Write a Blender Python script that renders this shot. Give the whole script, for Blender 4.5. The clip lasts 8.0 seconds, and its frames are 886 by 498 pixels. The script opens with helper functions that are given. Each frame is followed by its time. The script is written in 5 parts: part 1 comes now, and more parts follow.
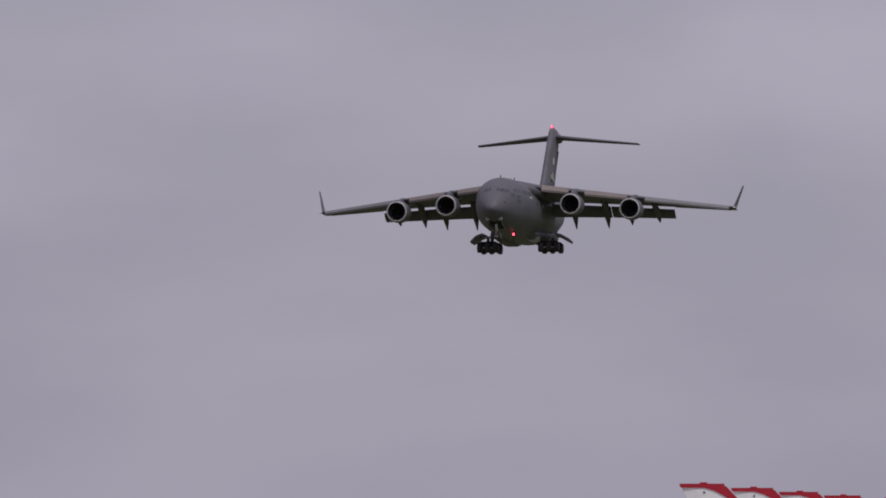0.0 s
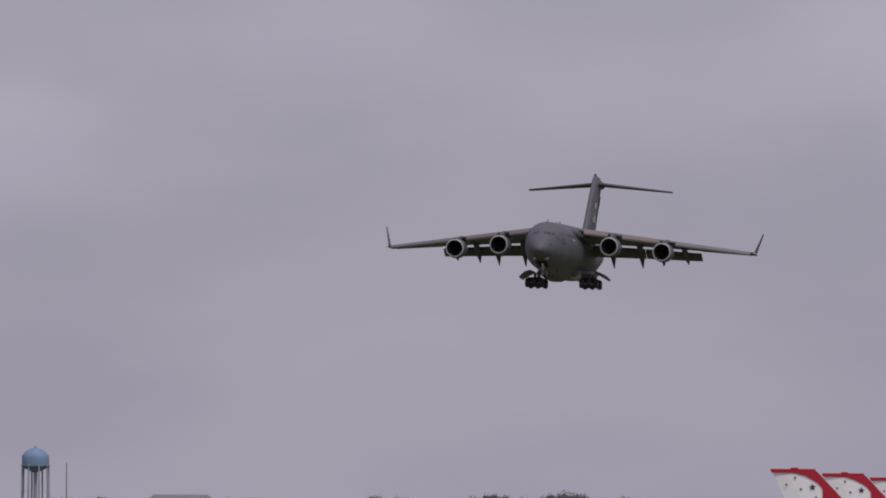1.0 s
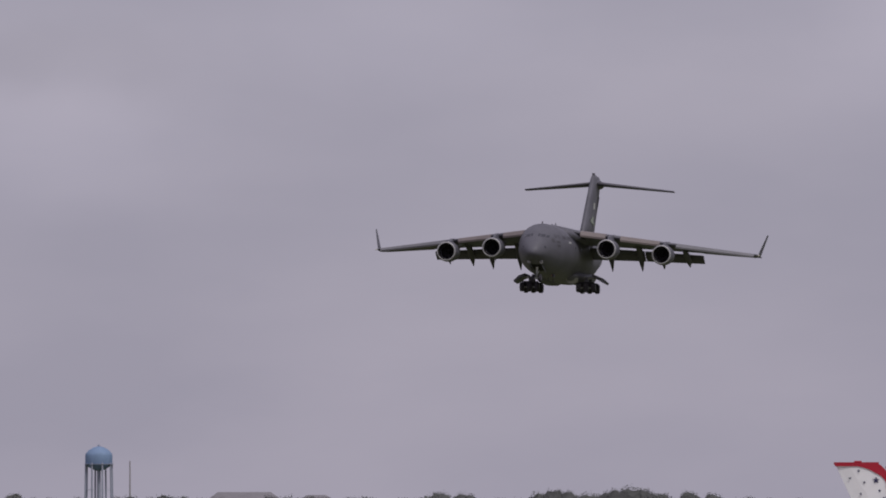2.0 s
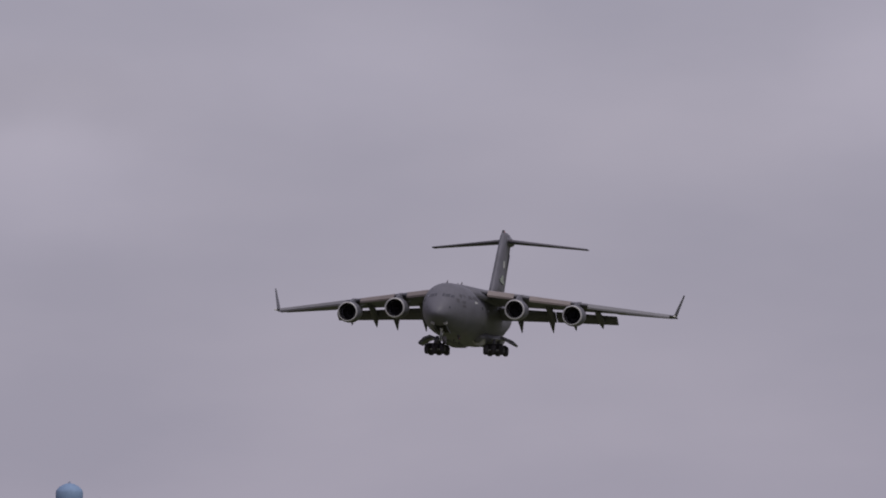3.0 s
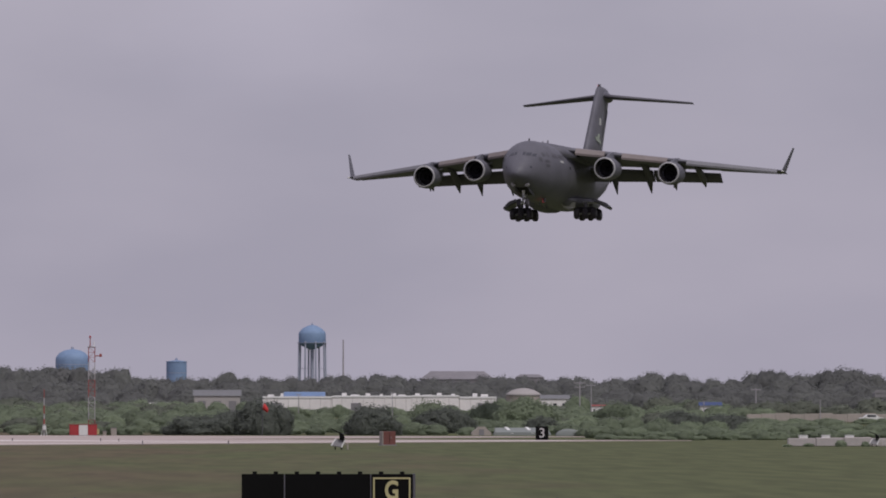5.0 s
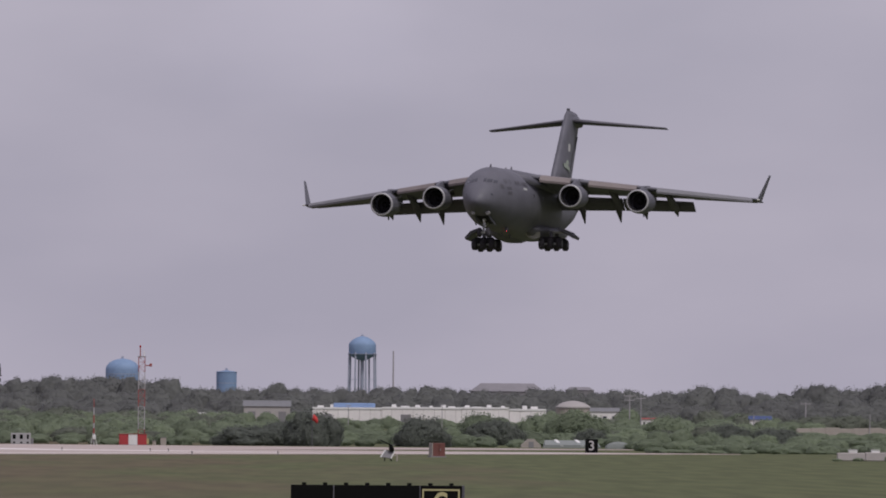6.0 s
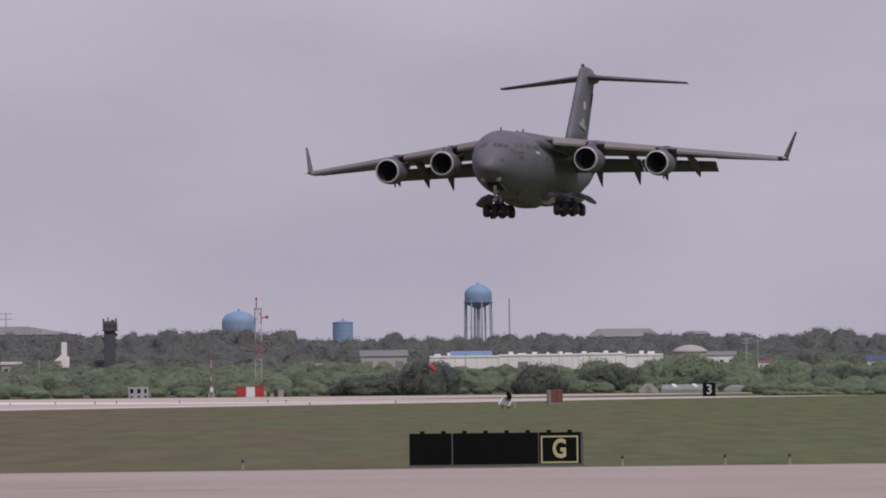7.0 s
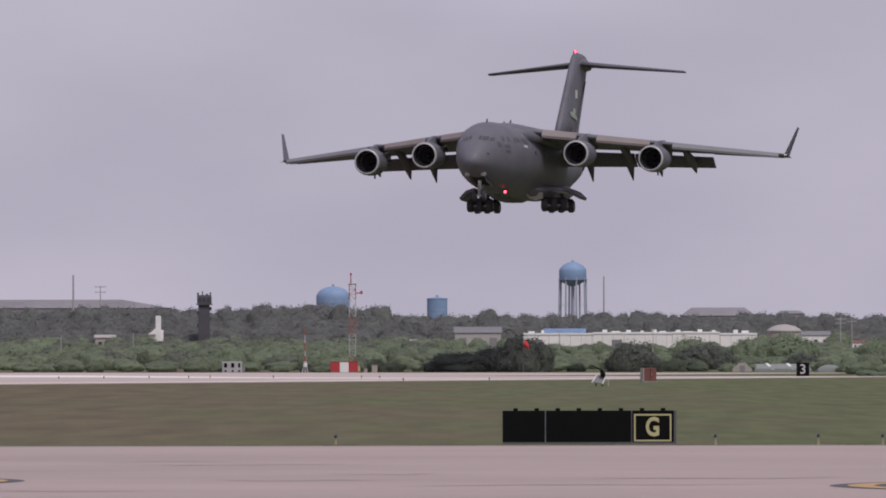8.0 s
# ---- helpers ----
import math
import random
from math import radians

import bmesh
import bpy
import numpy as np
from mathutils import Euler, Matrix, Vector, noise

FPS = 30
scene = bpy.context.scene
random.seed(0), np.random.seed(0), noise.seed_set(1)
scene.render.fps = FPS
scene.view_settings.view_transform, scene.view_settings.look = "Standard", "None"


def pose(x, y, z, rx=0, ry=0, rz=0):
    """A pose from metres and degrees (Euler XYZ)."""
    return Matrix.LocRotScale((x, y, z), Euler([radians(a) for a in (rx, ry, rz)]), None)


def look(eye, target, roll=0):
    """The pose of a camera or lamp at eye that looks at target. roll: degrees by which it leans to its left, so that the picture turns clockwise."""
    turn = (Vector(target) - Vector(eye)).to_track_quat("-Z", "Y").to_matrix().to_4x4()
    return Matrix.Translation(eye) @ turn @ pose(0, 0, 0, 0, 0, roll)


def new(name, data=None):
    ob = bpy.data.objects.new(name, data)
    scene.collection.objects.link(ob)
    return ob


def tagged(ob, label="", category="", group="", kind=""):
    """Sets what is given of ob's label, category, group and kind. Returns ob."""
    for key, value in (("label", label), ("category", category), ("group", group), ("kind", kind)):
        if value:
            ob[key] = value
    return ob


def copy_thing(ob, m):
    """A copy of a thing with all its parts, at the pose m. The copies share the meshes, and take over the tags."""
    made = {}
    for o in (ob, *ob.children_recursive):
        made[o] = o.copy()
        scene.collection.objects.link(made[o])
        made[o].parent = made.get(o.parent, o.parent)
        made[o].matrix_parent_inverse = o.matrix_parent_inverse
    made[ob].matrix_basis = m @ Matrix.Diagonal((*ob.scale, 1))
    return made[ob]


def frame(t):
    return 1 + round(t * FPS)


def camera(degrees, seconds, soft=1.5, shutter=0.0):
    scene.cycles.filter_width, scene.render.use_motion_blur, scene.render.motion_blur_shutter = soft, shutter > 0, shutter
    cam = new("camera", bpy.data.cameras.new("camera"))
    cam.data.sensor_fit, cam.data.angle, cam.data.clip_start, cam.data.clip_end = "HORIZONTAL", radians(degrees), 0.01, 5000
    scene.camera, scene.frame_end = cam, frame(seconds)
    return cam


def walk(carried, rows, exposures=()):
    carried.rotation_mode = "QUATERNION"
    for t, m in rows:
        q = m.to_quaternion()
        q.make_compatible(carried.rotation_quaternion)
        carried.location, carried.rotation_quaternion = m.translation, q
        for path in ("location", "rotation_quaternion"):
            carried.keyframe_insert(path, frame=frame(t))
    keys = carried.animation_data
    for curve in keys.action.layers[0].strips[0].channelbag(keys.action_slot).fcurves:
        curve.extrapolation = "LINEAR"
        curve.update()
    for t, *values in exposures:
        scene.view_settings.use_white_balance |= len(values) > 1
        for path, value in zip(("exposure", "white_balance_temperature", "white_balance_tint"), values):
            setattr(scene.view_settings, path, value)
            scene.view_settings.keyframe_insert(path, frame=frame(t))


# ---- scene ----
LENS = 4.490      # one long lens for the whole clip
EYE = 2.9         # height of the camera over the airfield


def aim(yaw, pitch, roll):
    """A pose of the camera on its stand: turn to the left, upwards, and lean."""
    return pose(0, 0, EYE, 90 + pitch, 0, yaw) @ pose(0, 0, 0, 0, 0, roll)


cam = camera(LENS, 8.0, soft=1.85)
walk(cam, [
    (0.0, aim(-3.1848, 1.5064, 0.00)),
    (0.1, aim(-3.1756, 1.4948, 0.05)),
    (0.2, aim(-3.1635, 1.4039, 0.10)),
    (0.3, aim(-3.1152, 1.3569, 0.14)),
    (0.4, aim(-3.1357, 1.3379, 0.19)),
    (0.5, aim(-3.1069, 1.3280, 0.24)),
    (0.6, aim(-3.0529, 1.3582, 0.24)),
    (0.7, aim(-3.0129, 1.4050, 0.24)),
    (0.8, aim(-3.0174, 1.4195, 0.24)),
    (0.9, aim(-2.9845, 1.4309, 0.24)),
    (1.0, aim(-2.7192, 1.4246, 0.24)),
    (1.1, aim(-2.6071, 1.4573, 0.20)),
    (1.2, aim(-2.5235, 1.4573, 0.16)),
    (1.3, aim(-2.4506, 1.4266, 0.13)),
    (1.4, aim(-2.3818, 1.3903, 0.09)),
    (1.5, aim(-2.3318, 1.3558, 0.05)),
    (1.6, aim(-2.3086, 1.3481, -0.10)),
    (1.7, aim(-2.3250, 1.4036, -0.24)),
    (2.8, aim(-2.6836, 1.4077, 0.31)),
    (2.9, aim(-2.5722, 1.4377, 0.31)),
    (3.0, aim(-2.5456, 1.6053, 0.31)),
    (3.1, aim(-2.4500, 1.6761, 0.30)),
    (3.2, aim(-2.2322, 1.7115, 0.29)),
    (3.3, aim(-2.0052, 1.7164, 0.28)),
    (3.4, aim(-1.8474, 1.6856, 0.27)),
    (3.5, aim(-1.7326, 1.6216, 0.26)),
    (3.6, aim(-1.6742, 1.5545, 0.26)),
    (3.7, aim(-1.6930, 1.5001, 0.26)),
    (3.8, aim(-1.7452, 1.4458, 0.26)),
    (3.9, aim(-1.8565, 1.4130, 0.26)),
    (4.0, aim(-1.7825, 1.3419, 0.26)),
    (4.1, aim(-1.7198, 1.2822, 0.26)),
    (4.2, aim(-1.7146, 1.1776, 0.26)),
    (4.3, aim(-1.6044, 1.0883, 0.26)),
    (4.4, aim(-1.5605, 1.0005, 0.26)),
    (4.5, aim(-1.5322, 0.9456, 0.26)),
    (4.6, aim(-1.4926, 0.8811, 0.21)),
    (4.7, aim(-1.4485, 0.8322, 0.17)),
    (4.8, aim(-1.4096, 0.7978, 0.12)),
    (4.9, aim(-1.3617, 0.7757, 0.08)),
    (5.0, aim(-1.3219, 0.7935, 0.03)),
    (5.1, aim(-1.2787, 0.7995, 0.26)),
    (5.2, aim(-1.2651, 0.8724, 0.49)),
    (6.3, aim(-0.8563, 0.8214, 0.23)),
    (6.4, aim(-0.8105, 0.7580, -0.00)),
    (6.5, aim(-0.7624, 0.7223, -0.23)),
    (6.6, aim(-0.6444, 0.6721, -0.31)),
    (6.7, aim(-0.5818, 0.6376, -0.40)),
    (6.8, aim(-0.5362, 0.6051, -0.48)),
    (6.9, aim(-0.5191, 0.5894, -0.57)),
    (7.0, aim(-0.4835, 0.5879, -0.65)),
    (7.1, aim(-0.4520, 0.5894, -0.59)),
    (7.2, aim(-0.4106, 0.6055, -0.52)),
    (7.3, aim(-0.3719, 0.6334, -0.46)),
    (7.4, aim(-0.3327, 0.6498, -0.39)),
    (7.5, aim(-0.2776, 0.6635, -0.33)),
    (7.6, aim(-0.2359, 0.6501, -0.28)),
    (7.7, aim(-0.1829, 0.6394, -0.23)),
    (7.8, aim(-0.1144, 0.6054, -0.19)),
    (7.9, aim(-0.0622, 0.5480, -0.14)),
    (8.0, aim(-0.0013, 0.4731, -0.09)),
], exposures=[(0.0, -0.38), (1.5, -0.36), (4.0, -0.33), (5.0, -0.24), (6.3, -0.13), (7.0, -0.04), (8.0, 0.02)])

# ---- world and sun: a bright overcast sky ----
SUN_UP, SUN_TURN = 54.0, 153.0
world = bpy.data.worlds.new("overcast_sky")
scene.world = world
world.use_nodes = True
wn, wl = world.node_tree.nodes, world.node_tree.links
wn.clear()
w_out = wn.new("ShaderNodeOutputWorld")
w_bg = wn.new("ShaderNodeBackground")
w_sky = wn.new("ShaderNodeTexSky")
w_sky.sky_type, w_sky.sun_disc = "NISHITA", False
w_sky.sun_elevation, w_sky.sun_rotation = radians(SUN_UP), radians(SUN_TURN)
w_geo = wn.new("ShaderNodeTexCoord")
w_map = wn.new("ShaderNodeMapping")
w_map.inputs["Scale"].default_value = (14, 14, 38)
w_noise = wn.new("ShaderNodeTexNoise")
w_noise.inputs["Scale"].default_value = 1.6
w_noise.inputs["Detail"].default_value = 5
w_noise.inputs["Roughness"].default_value = 0.45
w_ramp = wn.new("ShaderNodeValToRGB")
w_ramp.color_ramp.elements[0].position = 0.30
w_ramp.color_ramp.elements[0].color = (3.42, 3.22, 4.11, 1)
w_ramp.color_ramp.elements[1].position = 0.72
w_ramp.color_ramp.elements[1].color = (4.22, 3.90, 4.80, 1)
w_mix = wn.new("ShaderNodeMix")
w_mix.data_type = "RGBA"
w_mix.inputs[0].default_value = 0.93
w_bg.inputs["Strength"].default_value = 0.12
wl.new(w_geo.outputs["Generated"], w_map.inputs["Vector"])
wl.new(w_map.outputs["Vector"], w_noise.inputs["Vector"])
wl.new(w_noise.outputs["Fac"], w_ramp.inputs["Fac"])


def cloud(last, x, z, wide, tall, gain):
    """A soft cloud in one quarter of the sky: lighter or darker than the veil round it."""
    shift, frayed = wn.new("ShaderNodeVectorMath"), wn.new("ShaderNodeVectorMath")
    shift.operation, frayed.operation = "SUBTRACT", "MULTIPLY_ADD"
    shift.inputs[1].default_value = (x, 0, z)
    wl.new(w_geo.outputs["Generated"], shift.inputs[0])
    fray = wn.new("ShaderNodeTexNoise")
    fray.inputs["Scale"].default_value, fray.inputs["Detail"].default_value = 90, 4
    wl.new(w_geo.outputs["Generated"], fray.inputs["Vector"])
    wl.new(fray.outputs["Color"], frayed.inputs[0])
    frayed.inputs[1].default_value = (0.016, 0, 0.006)
    wl.new(shift.outputs[0], frayed.inputs[2])
    size = wn.new("ShaderNodeVectorMath")
    size.operation = "MULTIPLY"
    size.inputs[1].default_value = (1 / wide, 0, 1 / tall)
    wl.new(frayed.outputs[0], size.inputs[0])
    far = wn.new("ShaderNodeVectorMath")
    far.operation = "LENGTH"
    wl.new(size.outputs[0], far.inputs[0])
    soft = wn.new("ShaderNodeMapRange")
    soft.interpolation_type = "SMOOTHERSTEP"
    soft.inputs["From Min"].default_value, soft.inputs["From Max"].default_value = 0.0, 1.6
    soft.inputs["To Min"].default_value, soft.inputs["To Max"].default_value = gain, 1.0
    wl.new(far.outputs["Value"], soft.inputs["Value"])
    times = wn.new("ShaderNodeVectorMath")
    times.operation = "SCALE"
    wl.new(last, times.inputs[0])
    wl.new(soft.outputs[0], times.inputs["Scale"])
    return times.outputs[0]


w_clouds = w_ramp.outputs["Color"]
for c in ((0.016, 0.0368, 0.013, 0.0065, 1.08), (0.004, 0.0445, 0.024, 0.0034, 0.92), (0.098, 0.0465, 0.016, 0.009, 1.08), (0.045, 0.047, 0.016, 0.005, 1.05)):
    w_clouds = cloud(w_clouds, *c)
wl.new(w_sky.outputs["Color"], w_mix.inputs[6])
wl.new(w_clouds, w_mix.inputs[7])
wl.new(w_mix.outputs[2], w_bg.inputs["Color"])
wl.new(w_bg.outputs["Background"], w_out.inputs["Surface"])

sun_data = bpy.data.lights.new("sun", "SUN")
sun_data.energy, sun_data.angle, sun_data.color = 1.85, radians(14), (1.0, 0.96, 0.92)
sun = new("sun", sun_data)
_e, _r = radians(SUN_UP), radians(SUN_TURN)
sun.matrix_world = look((math.sin(_r) * math.cos(_e) * 50, math.cos(_r) * math.cos(_e) * 50, math.sin(_e) * 50), (0, 0, 0))


# ---- materials ----
def material(name, color, rough=0.6, vary=0.15, scale=1.0, fine=12.0, bump=0.0, metal=0.0, island=0.0, per_object=0.0, tint=None, spec=0.4, deep=0.02, through_leaf=0.0):
    """A surface with a coarse and a fine variation of its colour, and a little relief; scale is cycles per metre."""
    m = bpy.data.materials.new(name)
    m.use_nodes = True
    n, l = m.node_tree.nodes, m.node_tree.links
    b = n["Principled BSDF"]
    b.inputs["Roughness"].default_value, b.inputs["Metallic"].default_value = rough, metal
    b.inputs["Specular IOR Level"].default_value = spec
    co = n.new("ShaderNodeTexCoord")
    big = n.new("ShaderNodeTexNoise")
    big.inputs["Scale"].default_value, big.inputs["Detail"].default_value = scale, 4
    small = n.new("ShaderNodeTexNoise")
    small.inputs["Scale"].default_value, small.inputs["Detail"].default_value = scale * fine, 3
    l.new(co.outputs["Object"], big.inputs["Vector"])
    l.new(co.outputs["Object"], small.inputs["Vector"])
    add = n.new("ShaderNodeMath")
    add.operation = "MULTIPLY_ADD"
    add.inputs[1].default_value = 0.45
    l.new(small.outputs["Fac"], add.inputs[0])
    l.new(big.outputs["Fac"], add.inputs[2])
    last = add.outputs[0]
    if island or per_object:
        src = n.new("ShaderNodeNewGeometry" if island else "ShaderNodeObjectInfo")
        more = n.new("ShaderNodeMath")
        more.operation = "MULTIPLY_ADD"
        more.inputs[1].default_value = island or per_object
        l.new(src.outputs["Random Per Island" if island else "Random"], more.inputs[0])
        l.new(last, more.inputs[2])
        last = more.outputs[0]
    span = n.new("ShaderNodeMapRange")
    mid = 0.725 + (island or per_object) / 2
    span.inputs["From Min"].default_value, span.inputs["From Max"].default_value = mid - 0.32 - island / 2, mid + 0.32 + island / 2
    l.new(last, span.inputs["Value"])
    mix = n.new("ShaderNodeMix")
    mix.data_type = "RGBA"
    dark = [c * (1 - vary) for c in color]
    light = [min(1, c * (1 + vary)) for c in (tint or color)]
    mix.inputs[6].default_value, mix.inputs[7].default_value = (*dark, 1), (*light, 1)
    l.new(span.outputs[0], mix.inputs[0])
    l.new(mix.outputs[2], b.inputs["Base Color"])
    if through_leaf:
        # thin leaves let light through
        thin, both = n.new("ShaderNodeBsdfTranslucent"), n.new("ShaderNodeMixShader")
        both.inputs[0].default_value = through_leaf
        l.new(mix.outputs[2], thin.inputs["Color"])
        l.new(b.outputs[0], both.inputs[1])
        l.new(thin.outputs[0], both.inputs[2])
        l.new(both.outputs[0], n["Material Output"].inputs["Surface"])
    if bump:
        bp = n.new("ShaderNodeBump")
        bp.inputs["Strength"].default_value, bp.inputs["Distance"].default_value = bump, deep
        l.new(small.outputs["Fac"], bp.inputs["Height"])
        l.new(bp.outputs["Normal"], b.inputs["Normal"])
    return m


def glowing(name, color, strength):
    m = bpy.data.materials.new(name)
    m.use_nodes = True
    b = m.node_tree.nodes["Principled BSDF"]
    b.inputs["Base Color"].default_value = (*color, 1)
    b.inputs["Emission Color"].default_value = (*color, 1)
    b.inputs["Emission Strength"].default_value = strength
    return m


GREY = material("grey_aircraft_paint", (0.136, 0.133, 0.157), 0.56, 0.18, 0.42, 7, 0.05)
# Darker grey for flaps, fairings, tailplane and small fittings
GREY_DARK = material("dark_grey_tone", (0.105, 0.10, 0.116), 0.6, 0.15, 0.4, 8, 0.05)
# Paler grey: light caught by the outer slats is put into the colour
GREY_LIGHT = material("grey_paint_lit_tone", (0.21, 0.205, 0.225), 0.6, 0.1, 0.4, 8)
SLAT = material("pale_slat_paint", (0.225, 0.19, 0.185), 0.5, 0.15, 0.5, 10)
BARE = material("bare_metal_lip", (0.46, 0.45, 0.46), 0.4, 0.1, 1.0, 9, 0, 0.2)
# Near-black colour that stands for the deep shade inside hollows
HOLLOW_SHADE = material("hollow_shade_black", (0.014, 0.012, 0.015), 0.8, 0.2, 1.0)
RUBBER = material("black_tyre_rubber", (0.042, 0.038, 0.045), 0.85, 0.2, 3.0)
STRUT = material("white_gear_paint", (0.55, 0.54, 0.52), 0.45, 0.12, 2.0)
GREY_PALE = material("pale_grey_plate", (0.42, 0.41, 0.42), 0.6, 0.15, 1.0, 8)
GLASS_DARK = material("dark_cockpit_glass", (0.075, 0.075, 0.09), 0.25, 0.1, 2.0)
MARK = material("dark_marking_paint", (0.090, 0.087, 0.098), 0.6, 0.1, 1.0)
MARK_PALE = material("pale_marking_paint", (0.55, 0.55, 0.53), 0.6, 0.1, 1.0)
MARK_GREEN = material("green_badge_paint", (0.34, 0.38, 0.32), 0.6, 0.1, 1.0)
RED_LENS = material("red_lens", (0.35, 0.02, 0.02), 0.2, 0.1, 3.0)
RED_GLOW = glowing("red_beacon_glow", (1.0, 0.05, 0.09), 9.0)
LAMP_DULL = material("dull_lamp_glass", (0.30, 0.29, 0.29), 0.4, 0.1, 3.0)
LAMP_GLASS = material("pale_lamp_glass", (0.72, 0.70, 0.66), 0.2, 0.08, 3.0)


def grass_material():
    """Mown grass: dry and green patches drawn out along the field, and a fine mottle."""
    m = bpy.data.materials.new("mown_grass")
    m.use_nodes = True
    n, l = m.node_tree.nodes, m.node_tree.links
    b = n["Principled BSDF"]
    b.inputs["Roughness"].default_value, b.inputs["Specular IOR Level"].default_value = 0.95, 0.1
    co = n.new("ShaderNodeTexCoord")

    def field(scale, detail):
        mp, tx = n.new("ShaderNodeMapping"), n.new("ShaderNodeTexNoise")
        mp.inputs["Scale"].default_value = scale
        tx.inputs["Scale"].default_value, tx.inputs["Detail"].default_value = 1.0, detail
        l.new(co.outputs["Object"], mp.inputs["Vector"])
        l.new(mp.outputs["Vector"], tx.inputs["Vector"])
        return tx.outputs["Fac"]

    def blend(fac, low, high, a, c):
        r, x = n.new("ShaderNodeMapRange"), n.new("ShaderNodeMix")
        x.data_type = "RGBA"
        r.inputs["From Min"].default_value, r.inputs["From Max"].default_value = low, high
        l.new(fac, r.inputs["Value"])
        l.new(r.outputs[0], x.inputs[0])
        for k, v in ((6, a), (7, c)):
            if isinstance(v, tuple):
                x.inputs[k].default_value = (*v, 1)
            else:
                l.new(v, x.inputs[k])
        return x.outputs[2]

    dry = blend(field((0.5, 0.035, 1), 4), 0.36, 0.64, (0.116, 0.098, 0.064), (0.156, 0.130, 0.082))
    green = blend(field((0.7, 0.045, 1), 4), 0.36, 0.64, (0.098, 0.109, 0.055), (0.132, 0.145, 0.071))
    # drier towards one end of the field
    parts, shift = n.new("ShaderNodeSeparateXYZ"), n.new("ShaderNodeMath")
    shift.operation = "MULTIPLY_ADD"
    shift.inputs[1].default_value = 0.011
    l.new(co.outputs["Object"], parts.inputs[0])
    l.new(parts.outputs["X"], shift.inputs[0])
    l.new(field((0.12, 0.012, 1), 5), shift.inputs[2])
    mixed = blend(shift.outputs[0], 0.32, 0.66, dry, green)
    flecks = blend(field((2.2, 0.2, 1), 3), 0.60, 0.78, mixed, (0.105, 0.100, 0.058))
    l.new(flecks, b.inputs["Base Color"])
    return m


GRASS = grass_material()
BLADE = material("grass_blade", (0.125, 0.125, 0.066), 0.9, 0.25, 0.4, 8, island=0.5, spec=0.1)
CONCRETE = material("taxiway_concrete", (0.40, 0.322, 0.303), 0.9, 0.12, 0.07, 25, 0.2, spec=0.2)
RUNWAY = material("runway_concrete", (0.50, 0.42, 0.39), 0.9, 0.10, 0.03, 25, 0.2, spec=0.2)
RUNWAY_PALE = material("pale_runway_tone", (0.80, 0.75, 0.73), 0.9, 0.06, 0.03, 25, 0.2, spec=0.2)
TAR = material("tar_seam", (0.29, 0.24, 0.225), 0.85, 0.2, 0.6, 6)
YELLOW_LINE = material("yellow_line_paint", (0.46, 0.30, 0.14), 0.8, 0.15, 1.0)
BLACK_LINE = material("black_line_border", (0.09, 0.085, 0.09), 0.8, 0.2, 1.0)
SIGN_BLACK = material("black_sign_face", (0.007, 0.007, 0.007), 0.9, 0.2, 1.0, spec=0.1)
SIGN_YELLOW = material("yellow_sign_legend", (0.50, 0.455, 0.24), 0.6, 0.08, 2.0)
SIGN_WHITE = material("white_sign_legend", (0.46, 0.45, 0.45), 0.6, 0.08, 2.0)
METAL = material("galvanised_metal", (0.30, 0.30, 0.30), 0.5, 0.15, 2.0, metal=0.3)
BLUE_LENS = material("blue_lens", (0.03, 0.035, 0.08), 0.3, 0.1, 3.0)
POST_YELLOW = material("yellow_post_paint", (0.38, 0.33, 0.20), 0.7, 0.15, 2.0)
WHITE = material("white_paint", (0.78, 0.77, 0.76), 0.6, 0.08, 0.5)
RED = material("red_paint", (0.42, 0.05, 0.055), 0.55, 0.12, 1.0)
RED_FADED = material("faded_red_paint", (0.32, 0.085, 0.075), 0.6, 0.12, 1.0)
ORANGE = material("orange_windsock_cloth", (0.58, 0.05, 0.05), 0.8, 0.1, 1.0)
RUST = material("brown_painted_steel", (0.17, 0.065, 0.055), 0.7, 0.15, 1.0)
# Haze is put into the tank and leg colours, paler and less saturated
TANK_BLUE = material("hazed_tank_blue", (0.205, 0.30, 0.47), 0.7, 0.12, 0.15, 6, tint=(0.225, 0.32, 0.48))
TANK_LEG = material("blue_grey_steel", (0.36, 0.385, 0.47), 0.6, 0.12, 0.3)
# Dulled white puts the haze over the mast into its colour
WHITE_DULL = material("dulled_white_paint", (0.42, 0.41, 0.415), 0.65, 0.15, 0.8)
WALL_WHITE = material("white_metal_cladding", (0.84, 0.80, 0.785), 0.6, 0.10, 0.12, 8, per_object=0.5)
WALL_GREY = material("grey_cladding", (0.24, 0.23, 0.24), 0.7, 0.12, 0.12, 8)
WALL_TAN = material("tan_rendered_wall", (0.40, 0.355, 0.32), 0.8, 0.12, 0.2, 8)
ROOF_GREY = material("grey_roof", (0.21, 0.21, 0.22), 0.7, 0.12, 0.2, 8)
ROOF_BLUE = material("blue_metal_roof", (0.25, 0.36, 0.60), 0.5, 0.1, 0.2, 8)
DOME_PALE = material("pale_dome_render", (0.42, 0.39, 0.38), 0.8, 0.08, 0.2, 8)
ROOF_NAVY = material("dark_blue_roof", (0.06, 0.09, 0.20), 0.6, 0.1, 0.3, 8)
ROOF_GREEN = material("pale_green_roof", (0.26, 0.28, 0.27), 0.7, 0.12, 0.3, 8)
BARRIER = material("pale_weathered_concrete", (0.46, 0.42, 0.41), 0.85, 0.18, 0.3, 10, 0.2)
HALL_PALE = material("pale_grey_hall_cladding", (0.25, 0.235, 0.25), 0.7, 0.2, 0.05, 8)
